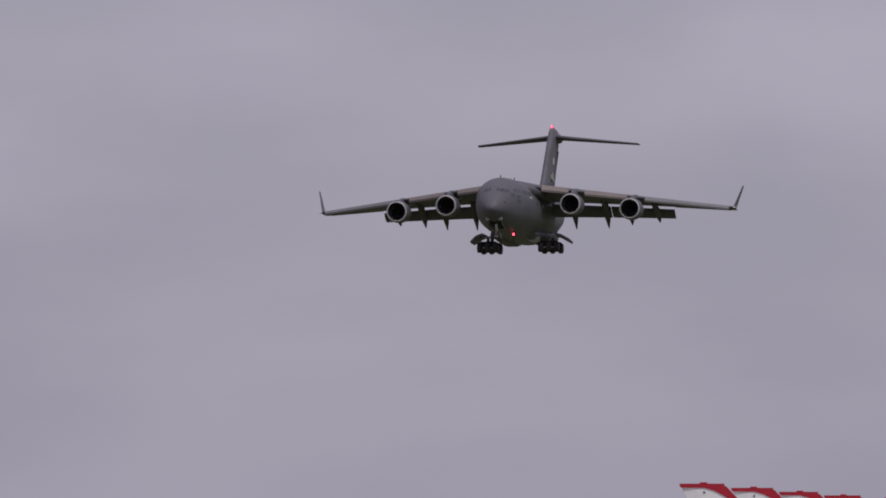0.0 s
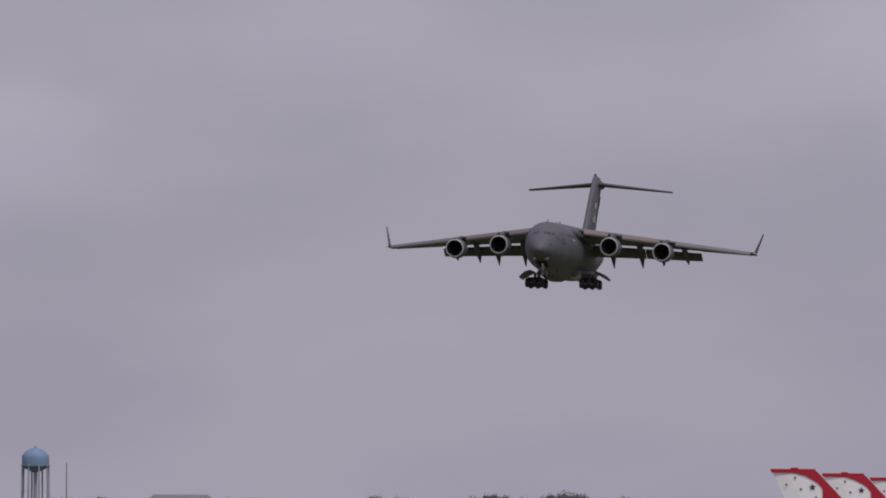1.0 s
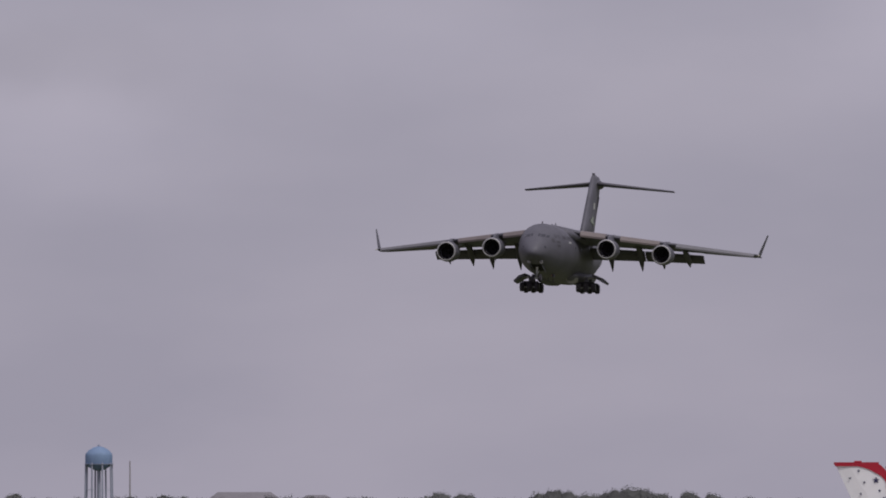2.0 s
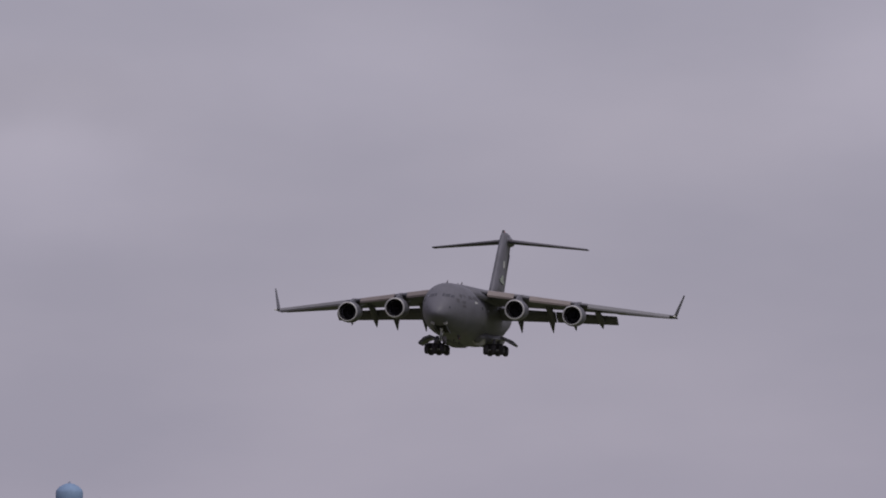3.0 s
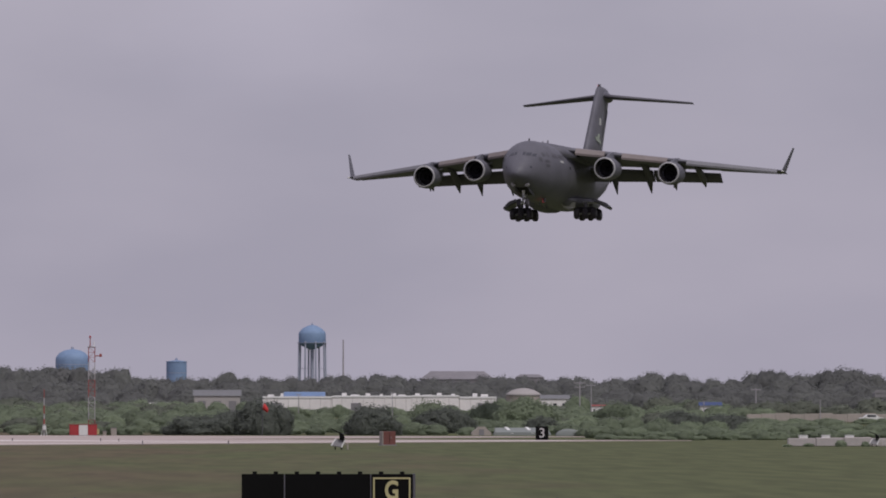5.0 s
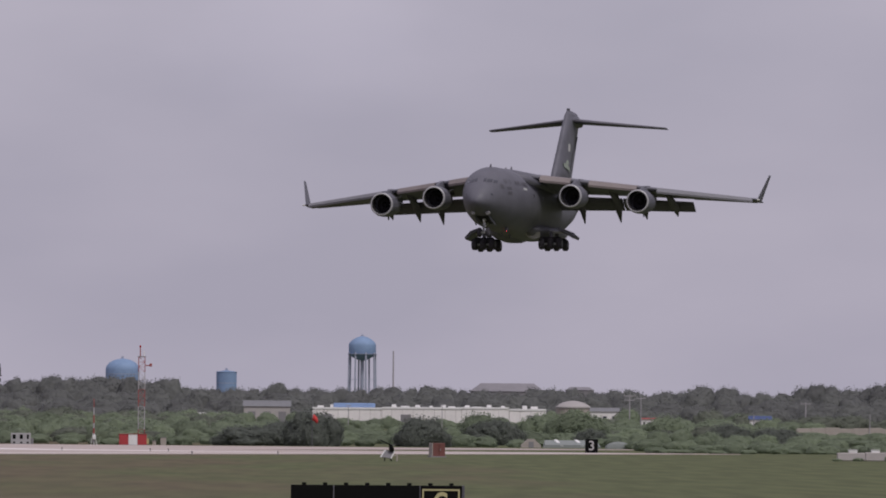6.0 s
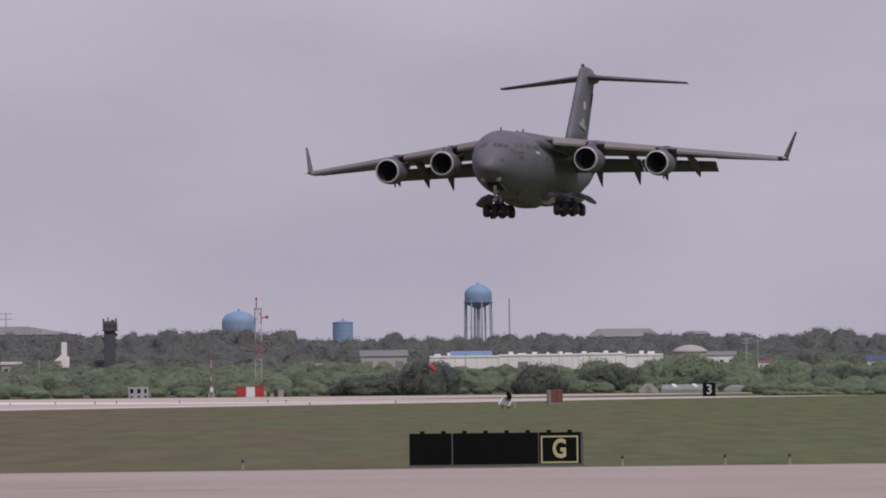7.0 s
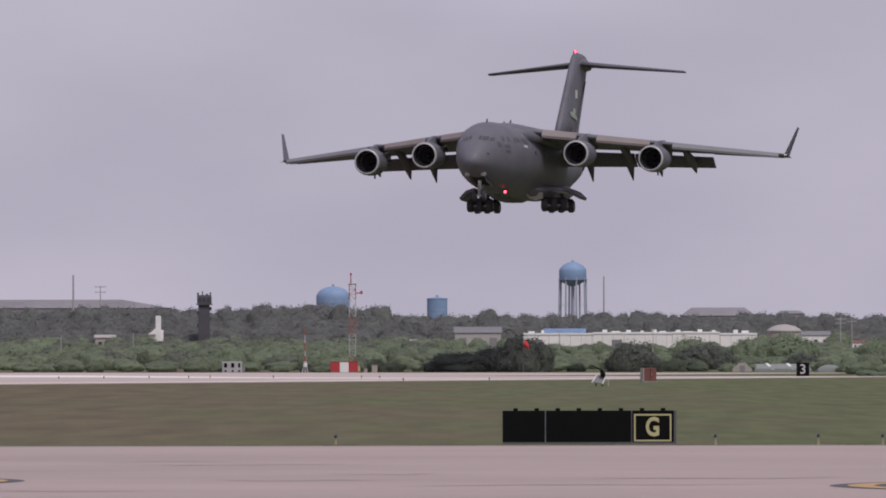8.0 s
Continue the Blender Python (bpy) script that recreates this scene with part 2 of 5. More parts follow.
WINDOW = material("dark_window", (0.06, 0.065, 0.075), 0.25, 0.1, 1.0)
CHIMNEY_DARK = material("dark_tower_cladding", (0.085, 0.08, 0.095), 0.8, 0.15, 0.3)
# Pole grey lightened to put distance haze into the colour
POLE_WOOD = material("hazed_pole", (0.38, 0.36, 0.38), 0.85, 0.15, 0.5)
BARK = material("grey_brown_bark", (0.11, 0.09, 0.075), 0.95, 0.2, 2.0, bump=0.4)
# Leaf colours carry the haze: all lightened, the far ones greyed
LEAF_FAR_HAZED = material("hazed_woodland_leaves", (0.236, 0.237, 0.240), 0.95, 0.14, 0.03, 24, island=0.12, tint=(0.254, 0.262, 0.244), spec=0.05, through_leaf=0.5)
LEAF_MID = material("hazed_scrub_leaves", (0.270, 0.312, 0.236), 0.95, 0.26, 0.06, 24, island=0.2, tint=(0.312, 0.364, 0.250), spec=0.05, through_leaf=0.5)
LEAF_OLIVE = material("olive_brush_leaves", (0.216, 0.234, 0.188), 0.95, 0.20, 0.08, 20, island=0.2, spec=0.05, through_leaf=0.4)
LEAF_DARK = material("dark_oak_leaves", (0.200, 0.218, 0.190), 0.95, 0.20, 0.12, 16, island=0.2, spec=0.05, through_leaf=0.5)
FIN_WHITE = material("glossy_white_jet_paint", (0.82, 0.82, 0.82), 0.35, 0.04, 0.6)
FIN_RED = material("glossy_red_jet_paint", (0.40, 0.016, 0.035), 0.35, 0.08, 0.6)
FIN_BLUE = material("dark_blue_jet_paint", (0.03, 0.03, 0.085), 0.4, 0.1, 1.0)


# ---- mesh helpers ----
def thing(name, m, label, category, group="", kind=""):
    ob = new(name)
    ob.empty_display_size = 0.2
    ob.matrix_basis = m
    return tagged(ob, label, category, group, kind)


def finish(name, bm, mat, smooth=False):
    me = bpy.data.meshes.new(name)
    if smooth:
        for f in bm.faces:
            f.smooth = True
    bm.normal_update()
    bm.to_mesh(me)
    bm.free()
    me.materials.append(mat)
    return me


def part(name, bm, mat, parent, label="", m=None, smooth=False):
    """One mesh object from a bmesh, under a thing or a part."""
    ob = new(name, bm if isinstance(bm, bpy.types.Mesh) else finish(name, bm, mat, smooth))
    ob.parent = parent
    if m is not None:
        ob.matrix_basis = m
    return tagged(ob, label)


def box(cx, cy, cz, sx, sy, sz, bevel=0.0, bm=None, turn=None):
    """A box about a centre, with chamfered edges."""
    bm = bm or bmesh.new()
    m = Matrix.Translation((cx, cy, cz)) @ (turn or Matrix()) @ Matrix.Diagonal((sx, sy, sz, 1))
    made = bmesh.ops.create_cube(bm, size=1, matrix=m)
    if bevel:
        edges = {e for v in made["verts"] for e in v.link_edges}
        bmesh.ops.bevel(bm, geom=list(edges), offset=bevel, segments=1, affect="EDGES")
    return bm


def loft(rings, bm=None, cap=True):
    """Skin over rings of equal numbers of points."""
    bm = bm or bmesh.new()
    vs = [[bm.verts.new(p) for p in ring] for ring in rings]
    n = len(rings[0])
    for a, b in zip(vs, vs[1:]):
        for i in range(n):
            bm.faces.new((a[i], a[(i + 1) % n], b[(i + 1) % n], b[i]))
    if cap:
        bm.faces.new(vs[0][::-1])
        bm.faces.new(vs[-1])
    bmesh.ops.recalc_face_normals(bm, faces=bm.faces)
    return bm


def circle(n, radius, at, axis="y", squash=1.0):
    out = []
    for i in range(n):
        a = 2 * math.pi * i / n
        c, s = radius * math.cos(a), radius * math.sin(a) * squash
        out.append({"y": (at[0] + c, at[1], at[2] + s), "z": (at[0] + c, at[1] + s, at[2]), "x": (at[0], at[1] + c, at[2] + s)}[axis])
    return out


def lathe(profile, at=(0, 0, 0), axis="y", n=24, bm=None, cap=True):
    """profile: (along, radius) pairs along the axis."""
    k = {"x": 0, "y": 1, "z": 2}[axis]
    rings = []
    for along, radius in profile:
        p = list(at)
        p[k] += along
        rings.append(circle(n, max(radius, 0.002), p, axis))
    return loft(rings, bm, cap)


def rod(a, b, ra, rb=None, n=8, bm=None):
    """A round bar from a to b."""
    a, b = Vector(a), Vector(b)
    q = (b - a).to_track_quat("Z", "Y").to_matrix()
    rings = [[p + q @ Vector((r * math.cos(2 * math.pi * i / n), r * math.sin(2 * math.pi * i / n), 0)) for i in range(n)]
             for p, r in ((a, ra), (b, ra if rb is None else rb))]
    return loft(rings, bm)


def plate(points, normal, thick, bm=None):
    """A flat polygon given a thickness."""
    bm = bm or bmesh.new()
    n = Vector(normal) * thick / 2
    return loft([[Vector(p) - n for p in points], [Vector(p) + n for p in points]], bm)


def lettering(name, text, size, mat, parent, m, label="", deep=0.01, bend=None, bold=0.0):
    """Writing in the built-in font, as a mesh."""
    cu = bpy.data.curves.new(name, "FONT")
    cu.body, cu.size, cu.extrude, cu.align_x, cu.align_y = text, size, deep, "CENTER", "CENTER"
    cu.resolution_u, cu.offset = 3, bold
    tmp = bpy.data.objects.new(name, cu)
    scene.collection.objects.link(tmp)
    bpy.context.view_layer.update()
    me = bpy.data.meshes.new_from_object(tmp.evaluated_get(bpy.context.evaluated_depsgraph_get()))
    bpy.data.objects.remove(tmp)
    me.materials.clear()
    me.materials.append(mat)
    if bend:
        for v in me.vertices:
            v.co = bend(v.co)
    return part(name, me, mat, parent, label, m)


def at(bearing, distance, z=0.0, turn=0.0):
    """A place seen from the stand: bearing in milliradians to the right of straight ahead, distance in metres."""
    return pose(bearing * distance / 1000, distance, z, 0, 0, turn)


def rise(mrad, distance):
    """The height that stands so many milliradians over the horizon."""
    return EYE + mrad * distance / 1000


# ---- ground ----
def sheet(name, corners, z, depth, mat, label, category, kind="structure"):
    bm = loft([[(x, y, z - depth) for x, y in corners], [(x, y, z) for x, y in corners]])
    ob = new(name, finish(name, bm, mat))
    return tagged(ob, label, category, kind=kind)


sheet("ground", [(-6000, -3000), (6000, -3000), (6000, 9000), (-6000, 9000)], 0.0, 1.0, GRASS, "mown airfield grass, green with dry brown patches", "ground")
# Dark strip paints the shadow of the grass tufts at the taxiway edge
sheet("road_edge", [(-160, 308.4), (160, 311.2), (160, 313.0), (-160, 310.2)], 0.056, 0.3, TAR, "dark strip for the grass shadow along the taxiway edge", "edge joint")
sheet("road", [(-160, 120), (160, 120), (160, 313.4), (-160, 310.6)], 0.05, 0.4, CONCRETE, "pinkish weathered concrete taxiway", "taxiway")
# the runway runs away to the right, along the way of the aircraft
RUN = Vector((0.441, 0.897))
SIDE = Vector((-0.897, 0.441))
P0 = Vector((-30.7, 784))


def runway_strip(name, a, b, from_side, to_side, z, mat, label):
    pts = [P0 + RUN * a + SIDE * from_side, P0 + RUN * b + SIDE * from_side, P0 + RUN * b + SIDE * to_side, P0 + RUN * a + SIDE * to_side]
    return sheet(name, [tuple(p) for p in pts], z, 0.4, mat, label, "runway")


runway_strip("runway", -700, 165, 0, 128, 0.05, RUNWAY, "wide pinkish concrete runway")
runway_strip("runway_shoulder", 165, 262, 50, 140, 0.05, RUNWAY, "pinkish concrete beyond the runway edge")
# Mirage sheen put into a pale sheet, laid out as the camera sees it
sheet("runway_band", [(b * d / 1000, d) for b, d in ((-60, 955), (-42, 942), (-31.7, 934), (-15.5, 903), (4, 892), (4, 897), (-15.5, 924), (-31.7, 988), (-42, 1000), (-60, 1010))],
      0.058, 0.4, RUNWAY_PALE, "pale sheet that paints the mirage sheen on the runway", "runway")
runway_strip("runway_edge_band", -700, 150, 4, 7, 0.058, RUNWAY_PALE, "pale edge stripe of the runway")


# ---- the cargo aircraft: nose at the origin, +y ahead, +x its right wing ----
def foil(x, lead, chord, z, thick, droop=0.0):
    """A wing section across x."""
    upper = ((1.0, 0.0), (0.75, 0.34), (0.5, 0.56), (0.28, 0.62), (0.1, 0.44), (0.03, 0.24), (0.0, 0.0))
    lower = ((0.03, -0.20), (0.12, -0.34), (0.3, -0.40), (0.55, -0.32), (0.8, -0.12))
    return [(x, lead - c * chord, z + t * thick * chord - droop * c * chord) for c, t in upper + lower]


def wing_lead(x):
    return -14.3 - 0.535 * abs(x)


def wing_chord(x):
    return 11.2 - 0.31 * abs(x)


def wing_droop(x):
    return 0.112 - 0.0027 * abs(x)


def wing_z(x):
    return 3.05 - 0.083 * abs(x)


def fuselage_ring(y, half, low, high, n=40):
    mid, tall = (low + high) / 2, (high - low) / 2
    ring = []
    for i in range(n):
        a = 2 * math.pi * i / n
        c, s = math.cos(a), math.sin(a)
        ring.append((half * math.copysign(abs(c) ** 0.94, c), y, mid + tall * math.copysign(abs(s) ** 0.94, s)))
    return ring


FUSELAGE = ((-2.0, 0.08, -0.80, -0.65), (-2.2, 0.58, -1.15, -0.20), (-2.7, 1.02, -1.45, 0.45), (-3.5, 1.46, -1.75, 1.15), (-4.6, 1.92, -2.05, 1.95),
            (-5.9, 2.33, -2.35, 2.65), (-7.3, 2.68, -2.62, 3.10), (-9.0, 3.03, -2.92, 3.38), (-11.0, 3.33, -3.10, 3.43), (-13.0, 3.43, -3.20, 3.43),
            (-20.0, 3.43, -3.24, 3.43), (-29.0, 3.43, -3.24, 3.43), (-33.0, 3.36, -2.70, 3.43), (-37.0, 3.08, -1.55, 3.42),
            (-41.0, 2.50, -0.15, 3.36), (-44.5, 1.72, 1.05, 3.22), (-47.5, 0.85, 1.95, 3.00), (-49.0, 0.12, 2.40, 2.60))


def half_width(y, z):
    """How far out the skin stands at a station and height."""
    for (y0, h0, l0, t0), (y1, h1, l1, t1) in zip(FUSELAGE, FUSELAGE[1:]):
        if y0 >= y >= y1:
            f = (y0 - y) / (y0 - y1)
            h, low, top = h0 + f * (h1 - h0), l0 + f * (l1 - l0), t0 + f * (t1 - t0)
            s = max(-0.99, min(0.99, (z - (low + top) / 2) / ((top - low) / 2)))
            s = abs(s) ** (1 / 0.94)
            return h * math.sqrt(max(0.0, 1 - s * s)) ** 0.94
    return 0.0


def on_skin(side, out=0.03):
    """Bends flat writing (x along, y up, z out) round the skin on one side."""
    def bend(co):
        y, z = co.x * side, co.y
        return Vector((side * (half_width(y, z) + out + co.z * 0.2), y, z))
    return bend


def skin_patch(side, y0, y1, z0, z1, out=0.03, n=4, slant=0.0):
    """A panel that follows the fuselage between two stations and heights."""
    bm = bmesh.new()
    rows = []
    for i in range(n + 1):
        z = z0 + (z1 - z0) * i / n
        rows.append([bm.verts.new((side * (half_width(y, z) + out), y, z)) for y in
                     [y0 + slant * i / n + (y1 - y0) * j / n for j in range(n + 1)]])
    for a, b in zip(rows, rows[1:]):
        for j in range(n):
            bm.faces.new((a[j], a[j + 1], b[j + 1], b[j]))
    bmesh.ops.recalc_face_normals(bm, faces=bm.faces)
    return bm


def skin_patch_under(y0, y1, half, out, n=6):
    """A panel that follows the belly between two stations."""
    def low_at(y):
        for (a, _, l0, _), (b, _, l1, _) in zip(FUSELAGE, FUSELAGE[1:]):
            if a >= y >= b:
                return l0 + (a - y) / (a - b) * (l1 - l0)
    bm = bmesh.new()
    rows = [[bm.verts.new((x, y, low_at(y) - out + 0.10 * (x / half) ** 2 * half)) for x in (-half, 0, half)] for y in [y0 + (y1 - y0) * i / n for i in range(n + 1)]]
    for a, b in zip(rows, rows[1:]):
        for i in (0, 1):
            bm.faces.new((a[i], a[i + 1], b[i + 1], b[i]))
    bmesh.ops.recalc_face_normals(bm, faces=bm.faces)
    return bm


def top_at(y):
    """The height of the back at a station."""
    for (a, _, _, t0), (b, _, _, t1) in zip(FUSELAGE, FUSELAGE[1:]):
        if a >= y >= b:
            return t0 + (a - y) / (a - b) * (t1 - t0)
    return 0.0


def nose_patch(x0, x1, z0, z1, out=0.04, n=4):
    """A panel on the front of the nose, between two widths and heights."""
    def y_at(x, z):
        y = -2.0
        while y > -9.0 and (half_width(y, z) < abs(x) or top_at(y) < z + 0.05):
            y -= 0.01
        return y
    bm = bmesh.new()
    rows = [[bm.verts.new((x, y_at(x, z) + out, z)) for x in [x0 + (x1 - x0) * j / n for j in range(n + 1)]] for z in [z0 + (z1 - z0) * i / n for i in range(n + 1)]]
    for a, b in zip(rows, rows[1:]):
        for j in range(n):
            bm.faces.new((a[j], a[j + 1], b[j + 1], b[j]))
    bmesh.ops.recalc_face_normals(bm, faces=bm.faces)
    return bm


def wheel(name, x, y, z, radius, width, parent):
    w = radius
    ob = part(name, lathe([(-width / 2, w * 0.55), (-width / 2, w * 0.86), (-width * 0.32, w * 0.98), (0, w), (width * 0.32, w * 0.98),
                           (width / 2, w * 0.86), (width / 2, w * 0.55)], (x, y, z), "x", 20), RUBBER, parent, smooth=True)
    part("rim", lathe([(-width * 0.52, w * 0.16), (-width * 0.51, w * 0.5), (width * 0.51, w * 0.5), (width * 0.52, w * 0.16)], (x, y, z), "x", 14), GREY_DARK, ob, "dark grey wheel rim")
    return ob


def engine(plane, x, y, z):
    k = 0.81
    nac = part("engine", lathe([(a, r * k) for a, r in ((-0.02, 1.30), (0.0, 1.40), (-0.12, 1.52), (-0.5, 1.60), (-1.3, 1.63), (-2.6, 1.58), (-4.2, 1.34), (-5.0, 1.16),
                                (-5.02, 1.08), (-4.6, 1.04), (-3.6, 1.0), (-1.6, 1.14), (-0.5, 1.22), (-0.02, 1.30))], n=40, cap=False), GREY, plane,
               m=pose(x, y, z, -2.0), smooth=True)
    part("inlet_lip", lathe([(a, r * k) for a, r in ((0.025, 1.325), (0.05, 1.38), (0.015, 1.47), (-0.11, 1.54))], n=40, cap=False), BARE, nac,
         "pale bare metal inlet lip", smooth=True)
    part("duct", lathe([(a, r * k) for a, r in ((0.024, 1.326), (-0.1, 1.24), (-0.35, 1.19), (-1.9, 1.165), (-1.91, 0.4), (-1.912, 0.01))], n=32, cap=False), HOLLOW_SHADE, nac, "inlet duct in a near-black shade colour", smooth=True)
    part("spinner", lathe([(-1.6, 0.01), (-1.7, 0.18), (-1.9, 0.34)], n=18), HOLLOW_SHADE, nac, smooth=True)
    part("exhaust_cone", lathe([(-4.2, 0.85), (-5.4, 0.72), (-6.2, 0.5), (-6.9, 0.08)], n=20), GREY_DARK, nac, smooth=True)
    # the pylon leans back from the nacelle into the wing
    lead, wz = wing_lead(x), wing_z(x)
    secs = []
    for yy, lo, hi, w in ((y - 0.9, z + 1.17, z + 1.33, 0.10), (y - 2.0, z + 1.0, max(z + 1.42, wz - 0.2), 0.27), (lead + 0.3, z + 0.9, wz + 0.22, 0.30),
                          (lead - 1.8, z + 0.8, wz + 0.36, 0.28), (lead - 4.2, wz - 1.0, wz + 0.0, 0.2), (lead - 5.6, wz - 0.9, wz - 0.5, 0.06)):
        secs.append([(x - w, yy, lo), (x + w, yy, lo), (x + w * 0.9, yy, (lo + hi) / 2), (x + w * 0.5, yy, hi), (x - w * 0.5, yy, hi), (x - w * 0.9, yy, (lo + hi) / 2)])
    part("pylon", loft(secs), GREY, plane)
    part("strake", plate([(x + (-1.15 if x > 0 else 1.15), y - 1.6, z + 0.78), (x + (-1.15 if x > 0 else 1.15), y - 3.4, z + 0.78),
                          (x + (-1.55 if x > 0 else 1.55), y - 3.2, z + 1.15)], (0.5, 0, 0.8), 0.05), GREY_DARK, plane)
    part("drain_mast", plate([(x, y - 3.0, z - 1.15), (x, y - 3.5, z - 1.1), (x, y - 3.45, z - 1.46), (x, y - 3.2, z - 1.46)], (1, 0, 0), 0.08), GREY_DARK, plane)


def build_plane():
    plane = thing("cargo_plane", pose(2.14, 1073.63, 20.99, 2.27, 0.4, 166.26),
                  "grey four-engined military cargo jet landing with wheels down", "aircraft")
    part("fuselage", loft([fuselage_ring(*s) for s in FUSELAGE]), GREY, plane, "rounded grey fuselage with upswept tail", smooth=True)
    # wheel fairings low on both sides
    for s in (1, -1):
        secs = []
        for y, out, low, high in ((-19.0, 2.5, -2.8, -2.3), (-20.0, 2.9, -3.2, -2.1), (-21.2, 3.12, -3.40, -1.9), (-26.5, 3.3, -3.44, -1.8),
                                  (-30.0, 3.45, -3.3, -1.6), (-33.5, 2.9, -2.8, -1.9)):
            secs.append([(s * 1.5, y, low), (s * (out - 0.8), y, low), (s * (out - 0.15), y, low + 0.35 * (high - low)), (s * out, y, low + 0.6 * (high - low)),
                         (s * (out - 0.3), y, high - 0.15 * (high - low)), (s * (out - 1.0), y, high), (s * 1.5, y, high)])
        part("wheel_fairing", loft(secs), GREY, plane, smooth=True)
    # wing roots bulge over the back
    for s in (1, -1):
        wing = part("wing", loft([foil(s * x, wing_lead(x), wing_chord(x), wing_z(x), 0.100 - 0.0007 * x, wing_droop(x)) for x in (0.6, 3.2, 7.5, 12, 17, 21.5, 25.1)]),
                    GREY, plane, smooth=True)
        # droop slats in three stretches, pinkish pale inboard, a lit grey outboard
        for x0, x1, mat in ((3.7, 6.7, SLAT), (8.5, 13.2, SLAT), (15.2, 24.6, GREY_LIGHT)):
            def slat_ring(x):
                lead, z, c = wing_lead(x), wing_z(x), wing_chord(x)
                t = 0.06 * c
                return [(s * x, lead - 0.10 * c, z + 0.034 * c), (s * x, lead - 0.02 * c + 0.1, z + 0.020 * c), (s * x, lead + 0.34, z - 0.17 - 0.2 * t),
                        (s * x, lead + 0.28, z - 0.34 - 0.3 * t), (s * x, lead + 0.02, z - 0.26 - 0.2 * t), (s * x, lead - 0.05 * c, z + 0.012 * c)]
            part("slat", loft([slat_ring(x0), slat_ring((x0 + x1) / 2), slat_ring(x1)]), mat, wing,
                 "pale pinkish slat" if mat is SLAT else "")
        # double flaps let down behind the wing, with a slit of daylight over them
        for x0, x1 in ((3.3, 10.2), (10.3, 17.7)):
            def flap_ring(x):
                ty, tz = wing_lead(x) - wing_chord(x) + 0.05, wing_z(x) - wing_droop(x) * wing_chord(x) - 0.50
                c, a = 2.5 - 0.05 * x, radians(30)
                pts = ((0, 0.0), (0.06, 0.17), (0.3, 0.2), (1.0, 0.0), (0.4, -0.12), (0.08, -0.13))
                return [(s * x, ty - (u * math.cos(a) - v * math.sin(a)) * c, tz - (u * math.sin(a) + v * -math.cos(a)) * c) for u, v in pts]
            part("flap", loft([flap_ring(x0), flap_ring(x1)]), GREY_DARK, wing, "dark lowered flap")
        for x, drop in ((6.05, 3.35), (9.85, 2.9), (12.6, 2.3), (15.85, 1.7)):
            ty, tz = wing_lead(x) - wing_chord(x) + 1.6, wing_z(x) - 0.6
            secs = [circle(8, 0.08, (s * x, ty + 4.0, tz + 0.35)), circle(8, 0.30, (s * x, ty + 2.0, tz - 0.05)), circle(8, 0.42, (s * x, ty + 0.2, tz - 0.45)),
                    circle(8, 0.40, (s * x, ty - 1.5, tz - 0.55 * drop)), circle(8, 0.06, (s * x, ty - 2.7, tz - drop))]
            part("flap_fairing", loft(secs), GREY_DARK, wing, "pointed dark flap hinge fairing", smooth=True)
        part("aileron", loft([[(s * x, wing_lead(x) - wing_chord(x) * f, wing_z(x) - wing_droop(x) * wing_chord(x) * f + dz) for f, dz in ((0.74, 0.2), (1.03, 0.02), (1.03, -0.04), (0.74, -0.09))] for x in (17.8, 24.4)]),
             GREY, wing)
        # winglet canted outwards
        def let_ring(f):
            x, z, lead, c, t = 25.05 + 0.82 * f, wing_z(25.1) + 2.78 * f, wing_lead(25.1) - 0.1 - 2.3 * f, 2.5 - 1.5 * f, 0.11 - 0.06 * f
            return [(s * x, lead, z), (s * (x + t), lead - 0.3 * c, z - 0.03), (s * x, lead - c, z), (s * (x - t), lead - 0.3 * c, z + 0.03)]
        part("winglet", loft([let_ring(0), let_ring(0.5), let_ring(1)]), GREY, wing, "upright winglet")
        part("tip_light", box(s * 25.2, wing_lead(25.1) + 0.1, wing_z(25.1) - 0.05, 0.25, 0.5, 0.15, 0.04), LAMP_GLASS, wing)
        # fairing between wing and back
    hump = [[(-3.3, -13.2, 2.2), (-2.0, -13.2, 2.9), (0, -13.2, 3.3), (2.0, -13.2, 2.9), (3.3, -13.2, 2.2), (0, -13.2, 1.5)],
            [(-3.75, -15.5, 2.0), (-2.4, -15.5, 3.2), (0, -15.5, 3.68), (2.4, -15.5, 3.2), (3.75, -15.5, 2.0), (0, -15.5, 1.2)],
            [(-3.85, -19.0, 2.0), (-2.6, -19.0, 3.3), (0, -19.0, 3.85), (2.6, -19.0, 3.3), (3.85, -19.0, 2.0), (0, -19.0, 1.2)],
            [(-3.75, -25.0, 1.8), (-2.4, -25.0, 3.0), (0, -25.0, 3.6), (2.4, -25.0, 3.0), (3.75, -25.0, 1.8), (0, -25.0, 1.2)],
            [(-3.2, -29.5, 1.8), (-2.0, -29.5, 2.7), (0, -29.5, 3.3), (2.0, -29.5, 2.7), (3.2, -29.5, 1.8), (0, -29.5, 1.5)]]
    part("wing_fairing", loft(hump), GREY, plane, smooth=True)
    for x, y, z in ((14.16, -17.9, 0.2), (7.57, -14.42, 0.57), (-7.43, -14.42, 0.57), (-14.02, -17.9, 0.2)):
        engine(plane, x, y, z)
    # fin, its bullet and the high tailplane
    secs = []
